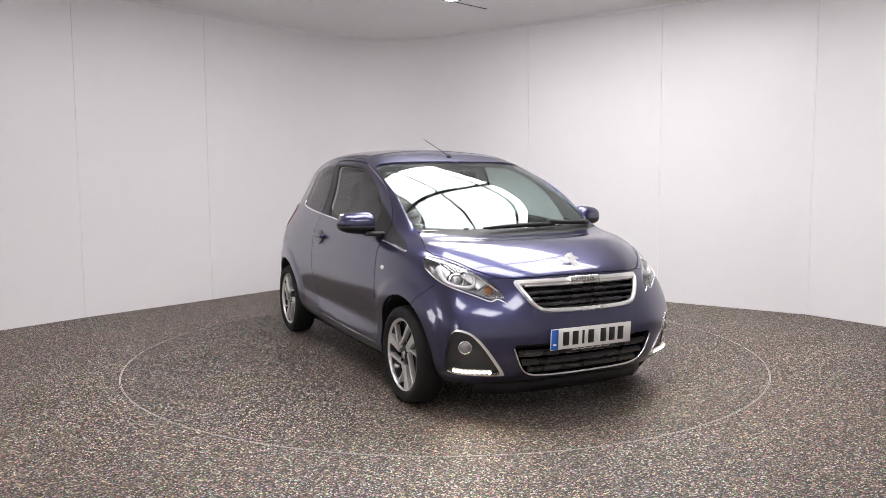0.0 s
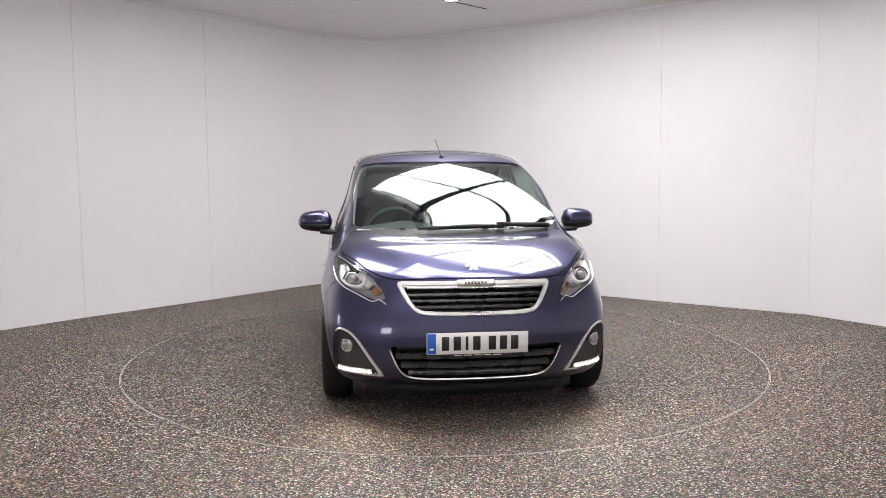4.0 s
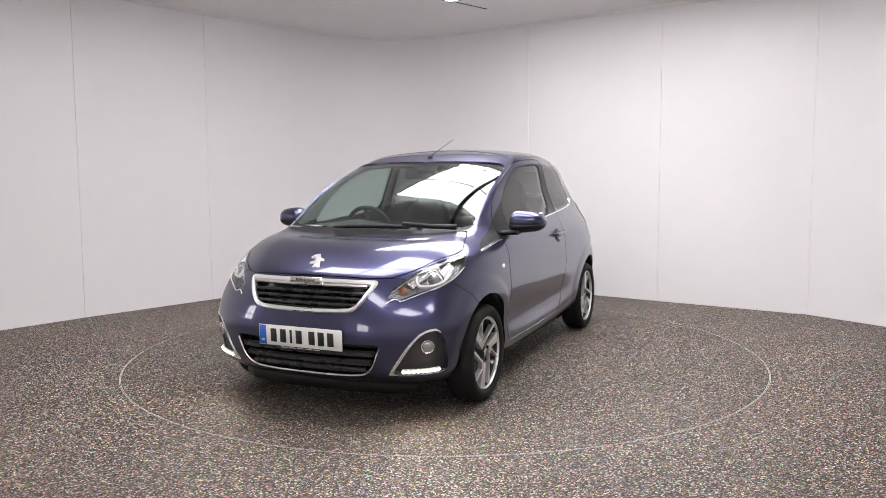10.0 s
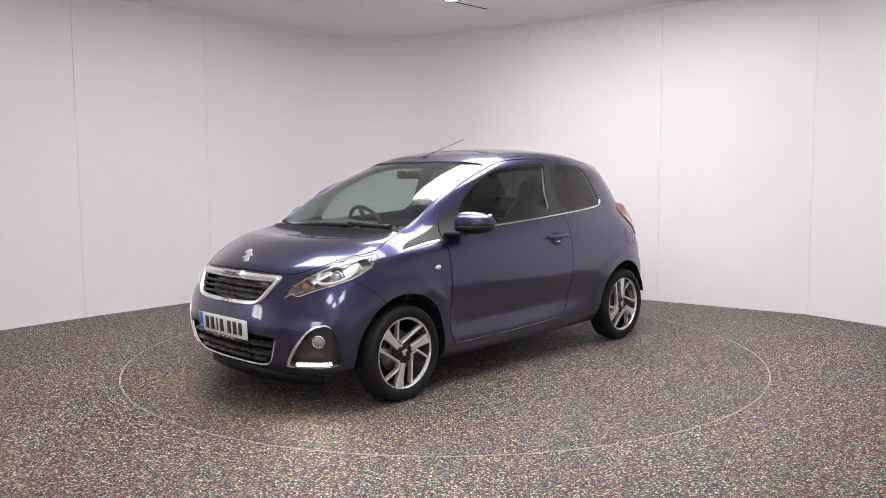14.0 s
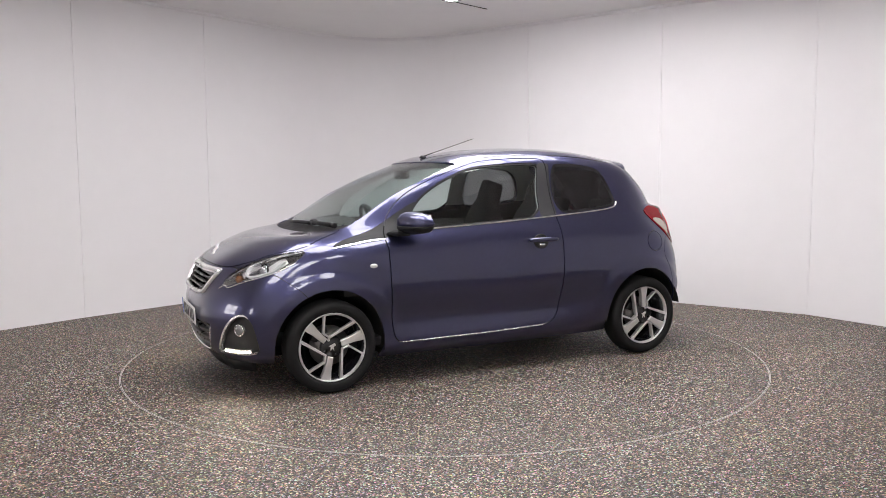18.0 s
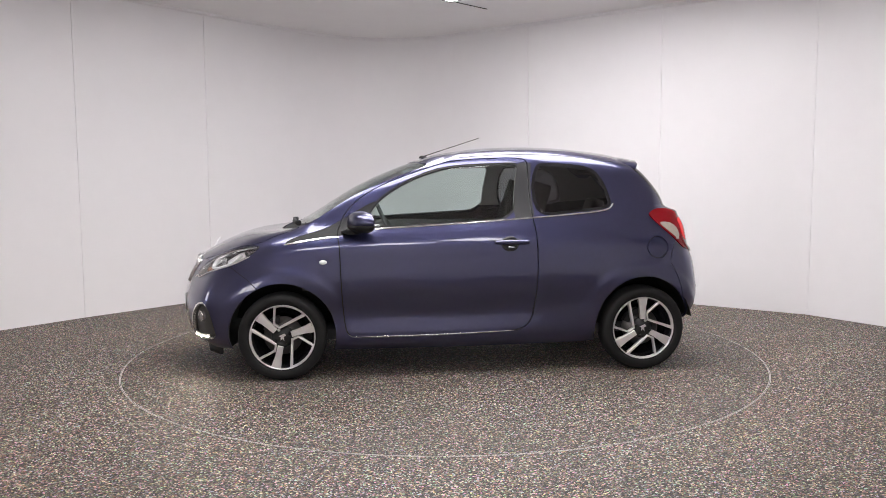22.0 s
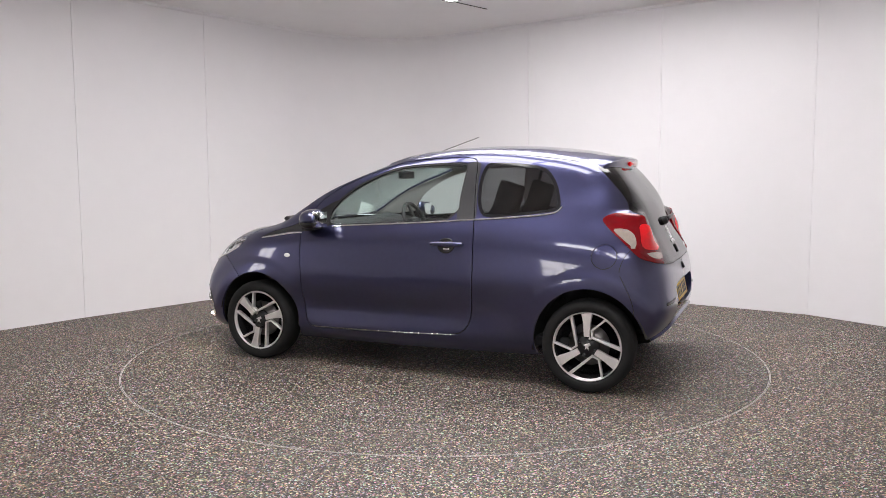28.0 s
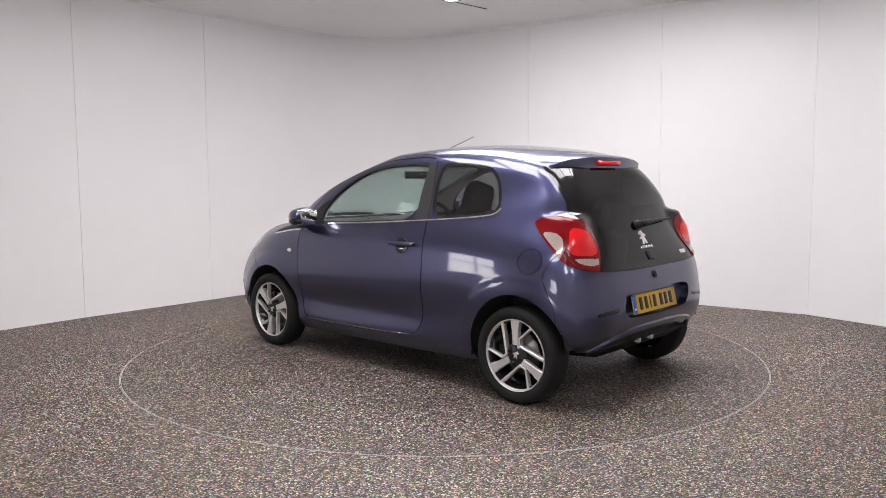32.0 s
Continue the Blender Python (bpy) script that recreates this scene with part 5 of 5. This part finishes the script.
def wheel(x, s, turn):
    hub = cpart("wheel", lathe([(0.186, -0.080), (0.194, -0.082), (0.202, -0.080), (0.236, -0.085), (0.257, -0.081), (0.269, -0.069), (0.2755, -0.052), (0.277, -0.02), (0.277, 0.02), (0.2755, 0.052),
                                (0.269, 0.069), (0.257, 0.081), (0.240, 0.085), (0.222, 0.082), (0.213, 0.077), (0.206, 0.066)], 72), M["rubber"], "black tyre on a two-tone alloy wheel", at=Matrix.Translation((x, s * 0.718, 0.277)) @ (Matrix.Identity(4) if s > 0 else Matrix.Rotation(math.pi, 4, "Z")))
    for k in (-0.030, 0.0, 0.030):
        part("tread_groove", lathe([(0.2773, k - 0.003), (0.2774, k), (0.2773, k + 0.003)], 48), M["liner"], hub)
    part("rim", lathe([(0.198, 0.058), (0.199, 0.071), (0.202, 0.074), (0.205, 0.073), (0.206, 0.066)], 72), M["machined"], hub, "machined rim lip")
    part("barrel", lathe([(0.198, 0.060), (0.188, 0.05), (0.178, -0.06), (0.06, -0.065), (0.0, -0.065)], 48), M["gloss_black"], hub, "gloss black wheel barrel")
    part("brake_disc", lathe([(0.0, 0.006), (0.06, 0.010), (0.065, 0.0), (0.122, 0.0), (0.122, -0.012)], 48), M["brake"], hub)
    caliper = [pol(0.132, a) for a in (20, 40, 60, 80)] + [pol(0.085, a) for a in (80, 60, 40, 20)]
    part("caliper", blade_bm(caliper, -0.02, 0.022, 0.004), M["satin"], hub, "dark brake caliper")
    y0, y1 = 0.036, 0.066
    for i in range(3):
        a = turn + 120 * i

        def local(px, pz):
            c, d = math.cos(radians(a - 90)), math.sin(radians(a - 90))
            return (px * c - pz * d, px * d + pz * c)
        blade = [local(*p) for p in ((0.019, 0.058), (0.021, 0.088), (0.025, 0.141), (0.035, 0.193), (0.003, 0.1985), (-0.028, 0.196), (-0.019, 0.141), (-0.016, 0.088), (-0.017, 0.058))]
        part("spoke", blade_bm(blade, y0, y1), M["machined"], hub, "broad machined spoke")
        knee, foot = local(-0.026, 0.096), local(-0.031, 0.054)
        for p, q, wa, wb in ((pol(0.198, a + 33), knee, 0.013, 0.011), (knee, foot, 0.011, 0.012), (foot, pol(0.198, a + 91), 0.013, 0.019)):
            p, q = Vector(p), Vector(q)
            e = (q - p).normalized() * 0.004
            part("spoke", blade_bm(bar2(p - e, q + e, wa, wb), y0, y1 - 0.0008 * (wa + wb) * 20), M["machined"], hub, "slim machined spoke")
        part("ring_arc", blade_bm([pol(0.1985, a + 34 + k * 9.5) for k in range(7)] + [pol(0.1925, a + 91 - k * 9.5) for k in range(7)], y0, y1), M["machined"], hub)
    part("hub_face", lathe([(0.0, 0.060), (0.030, 0.060), (0.034, 0.056), (0.066, 0.050), (0.070, 0.03)], 40), M["satin"], hub, "black hub face")
    for i in range(4):
        bx, bz = pol(0.050, turn + 20 + 90 * i)
        part("wheel_bolt", lathe([(0.0, 0.062), (0.008, 0.061), (0.0095, 0.058), (0.0095, 0.045)], 12), M["gloss_black"] if i else M["machined"], hub, at=Matrix.Translation((bx, 0, bz)))
    em = [(x2 * 0.026, z2 * 0.026) for x2, z2 in ((-0.4, -0.9), (0.0, -0.3), (0.5, -0.8), (0.4, 0.1), (0.9, 0.3), (0.2, 0.6), (-0.5, 0.9), (-0.9, 0.4), (-0.3, 0.1))]
    part("centre_mark", blade_bm(em, 0.055, 0.0625, 0.0005), M["machined"], hub, "bright plain centre mark")
    return hub


for x, s, turn in ((0.0, 1, 44), (-2.34, 1, 90), (0.0, -1, 20), (-2.34, -1, 60)):
    wheel(x, s, turn)
    bm = bmesh.new()
    arc = [(x + 0.338 * math.cos(radians(a)), 0.285 + 0.338 * math.sin(radians(a))) for a in (range(10, 191, 10) if x > -1 else range(-10, 171, 10))]
    rows = [[bm.verts.new((px, s * y, pz)) for px, pz in arc] for y in (0.40, 0.60, 0.775)]
    for a, b in zip(rows, rows[1:]):
        for j in range(len(arc) - 1):
            bm.faces.new((a[j], a[j + 1], b[j + 1], b[j])).smooth = True
    bm.faces.new(rows[0])
    cpart("arch_liner", bm, M["liner"], "black wheel arch liner")

# ------------------------------------------------ underside and cabin
cpart("underbody", loft([[(x, -w, z), (x, w, z), (x, w, z + 0.06), (x, -w, z + 0.06)] for x, w, z in ((0.52, 0.50, 0.20), (0.34, 0.58, 0.185), (0.33, 0.42, 0.18), (-0.34, 0.42, 0.18), (-0.36, 0.70, 0.175), (-1.98, 0.70, 0.18), (-2.0, 0.42, 0.19),
                      (-2.64, 0.42, 0.25), (-2.66, 0.55, 0.28), (-2.72, 0.5, 0.32))]), M["liner"], "black underbody")
cpart("cabin_floor", rounded_box(-2.3, -0.1, -0.70, 0.70, 0.24, 0.30, 0.01), M["fabric"], "dark carpet")
for y in (0.05, -0.10):
    cpart("tow_bolt", lathe([(0.0, -0.012), (0.014, -0.010), (0.016, 0.0), (0.016, 0.02)], 12), M["plate_white"], "pale bolt under the bumper", at=Matrix.Translation((-2.70, y, 0.30)) @ Matrix.Rotation(radians(-90), 4, "Z"))

dash_rows = []
for y in (-0.66, -0.60, -0.30, 0.0, 0.30, 0.60, 0.66):
    k = 1 - 0.25 * (abs(y) > 0.62)
    hood = 0.045 * math.exp(-((y + 0.34) / 0.16) ** 2)
    dash_rows.append([(-0.12, y, 0.94), (-0.30, y, 0.962), (-0.46, y, 0.955 + hood), (-0.53, y, 0.93 + hood), (-0.55, y, 0.86), (-0.50, y, 0.70), (-0.42, y, 0.55), (-0.12, y, 0.55)])
dash = cpart("dashboard", loft(dash_rows), M["dash"], "dark grey dashboard")
part("screen_unit", rounded_box(-0.565, -0.54, -0.10, 0.10, 0.80, 0.92, 0.006), M["gloss_black"], dash, "black touch screen")
part("paper", rounded_box(-0.22, -0.10, -0.60, -0.44, 0.962, 0.965, 0.001, 1), M["plate_white"], dash, "pale slip on the dashboard")
tilt = Matrix.Translation((-0.70, -0.345, 0.905)) @ Matrix.Rotation(radians(-66), 4, "Y")
sw = cpart("steering_wheel", torus_bm(0.175, 0.015, 48, 10), M["dash"], "dark steering wheel", at=tilt)
part("boss", lathe([(0.0, 0.03), (0.05, 0.026), (0.065, 0.0), (0.06, -0.05), (0.035, -0.22)], 24), M["dash"], sw, at=Matrix.Rotation(radians(90), 4, "X"))
for a in (0, 180, 270):
    part("spoke", rounded_box(0.05, 0.17, -0.018, 0.018, -0.008, 0.008, 0.004), M["grey_trim"], sw, at=Matrix.Rotation(radians(a + 90), 4, "Z"))


def seat(y, x0, w, top, rear=False):
    base = cpart("front_seat" if not rear else "rear_seat", rounded_box(x0 - 0.24, x0 + 0.24, y - w / 2, y + w / 2, 0.36, 0.52, 0.055, 4), M["fabric"], "charcoal fabric seat")
    lean = Matrix.Translation((x0 - 0.22, y, 0.48)) @ Matrix.Rotation(radians(-17), 4, "Y")
    rows = [[(dx, dy * k, h) for dx, dy in ((0.06, -0.85), (0.075, -0.45), (0.05, 0.0), (0.075, 0.45), (0.06, 0.85), (-0.05, 0.95), (-0.08, 0.5), (-0.08, -0.5), (-0.05, -0.95))] for h, k in
            ((0.0, w / 2), (0.15, w / 2 * 1.0), (top * 0.7, w / 2 * 0.95), (top * 0.93, w / 2 * 0.75), (top, w / 2 * (0.45 if rear else 0.60)))
            + (() if rear else ((top + 0.05, w / 2 * 0.40), (top + 0.13, w / 2 * 0.40), (top + 0.18, w / 2 * 0.34), (top + 0.205, w / 2 * 0.18)))]
    back = part("backrest", loft(rows), M["fabric"], base, at=lean)
    for dy in (-0.045, 0.045) if rear else ():
        part("post", tube([(-0.01, dy, top - 0.02), (-0.005, dy, top + 0.10)], 0.006), M["chrome"], back)
    if rear:
        part("headrest", rounded_box(-0.055, 0.045, -0.125, 0.125, top + 0.035, top + 0.205, 0.04, 4), M["fabric"], back)
    part("stitching", loft([[(0.070, dy + 0.003, h), (0.070, dy - 0.003, h), (0.062, dy, h)] for dy, h in ((0.13, 0.1), (0.13, top * 0.7), (0.10, top * 0.92))]), M["grey_trim"], back)


for y in (0.36, -0.36):
    seat(y, -1.29, 0.48, 0.58)
    seat(y * 0.85, -1.93, 0.52, 0.44, True)
im = cpart("interior_mirror", rounded_box(-0.80, -0.775, -0.115, 0.115, 1.262, 1.318, 0.010), M["black"], "black interior mirror")
part("stem", tube([(-0.775, 0, 1.30), (-0.755, 0, 1.312), (-0.735, 0, 1.312)], 0.009), M["black"], im)
for s in SIDES:
    cpart("sun_visor", rounded_box(-1.06, -0.90, s * 0.30 - 0.17, s * 0.30 + 0.17, 1.345, 1.358, 0.006), M["lining"], "pale sun visor")
    cpart("door_card", loft([[(x, s * (0.715 - dy), 0.36), (x, s * (0.745 - dy), 0.6), (x, s * (0.70 - dy), 0.93), (x, s * (0.66 - dy), 0.93), (x, s * (0.67 - dy), 0.6)] for x, dy in ((-0.50, 0.012), (-1.0, 0.008), (-1.58, 0.008), (-2.0, 0.02))]), M["dash"], "dark door card")


def motions():
    for thing in (car, disc):
        walk(thing, [(t, pose(0, 0, 0, 0, 0, a - 90)) for t, a in HEADING])


motions()
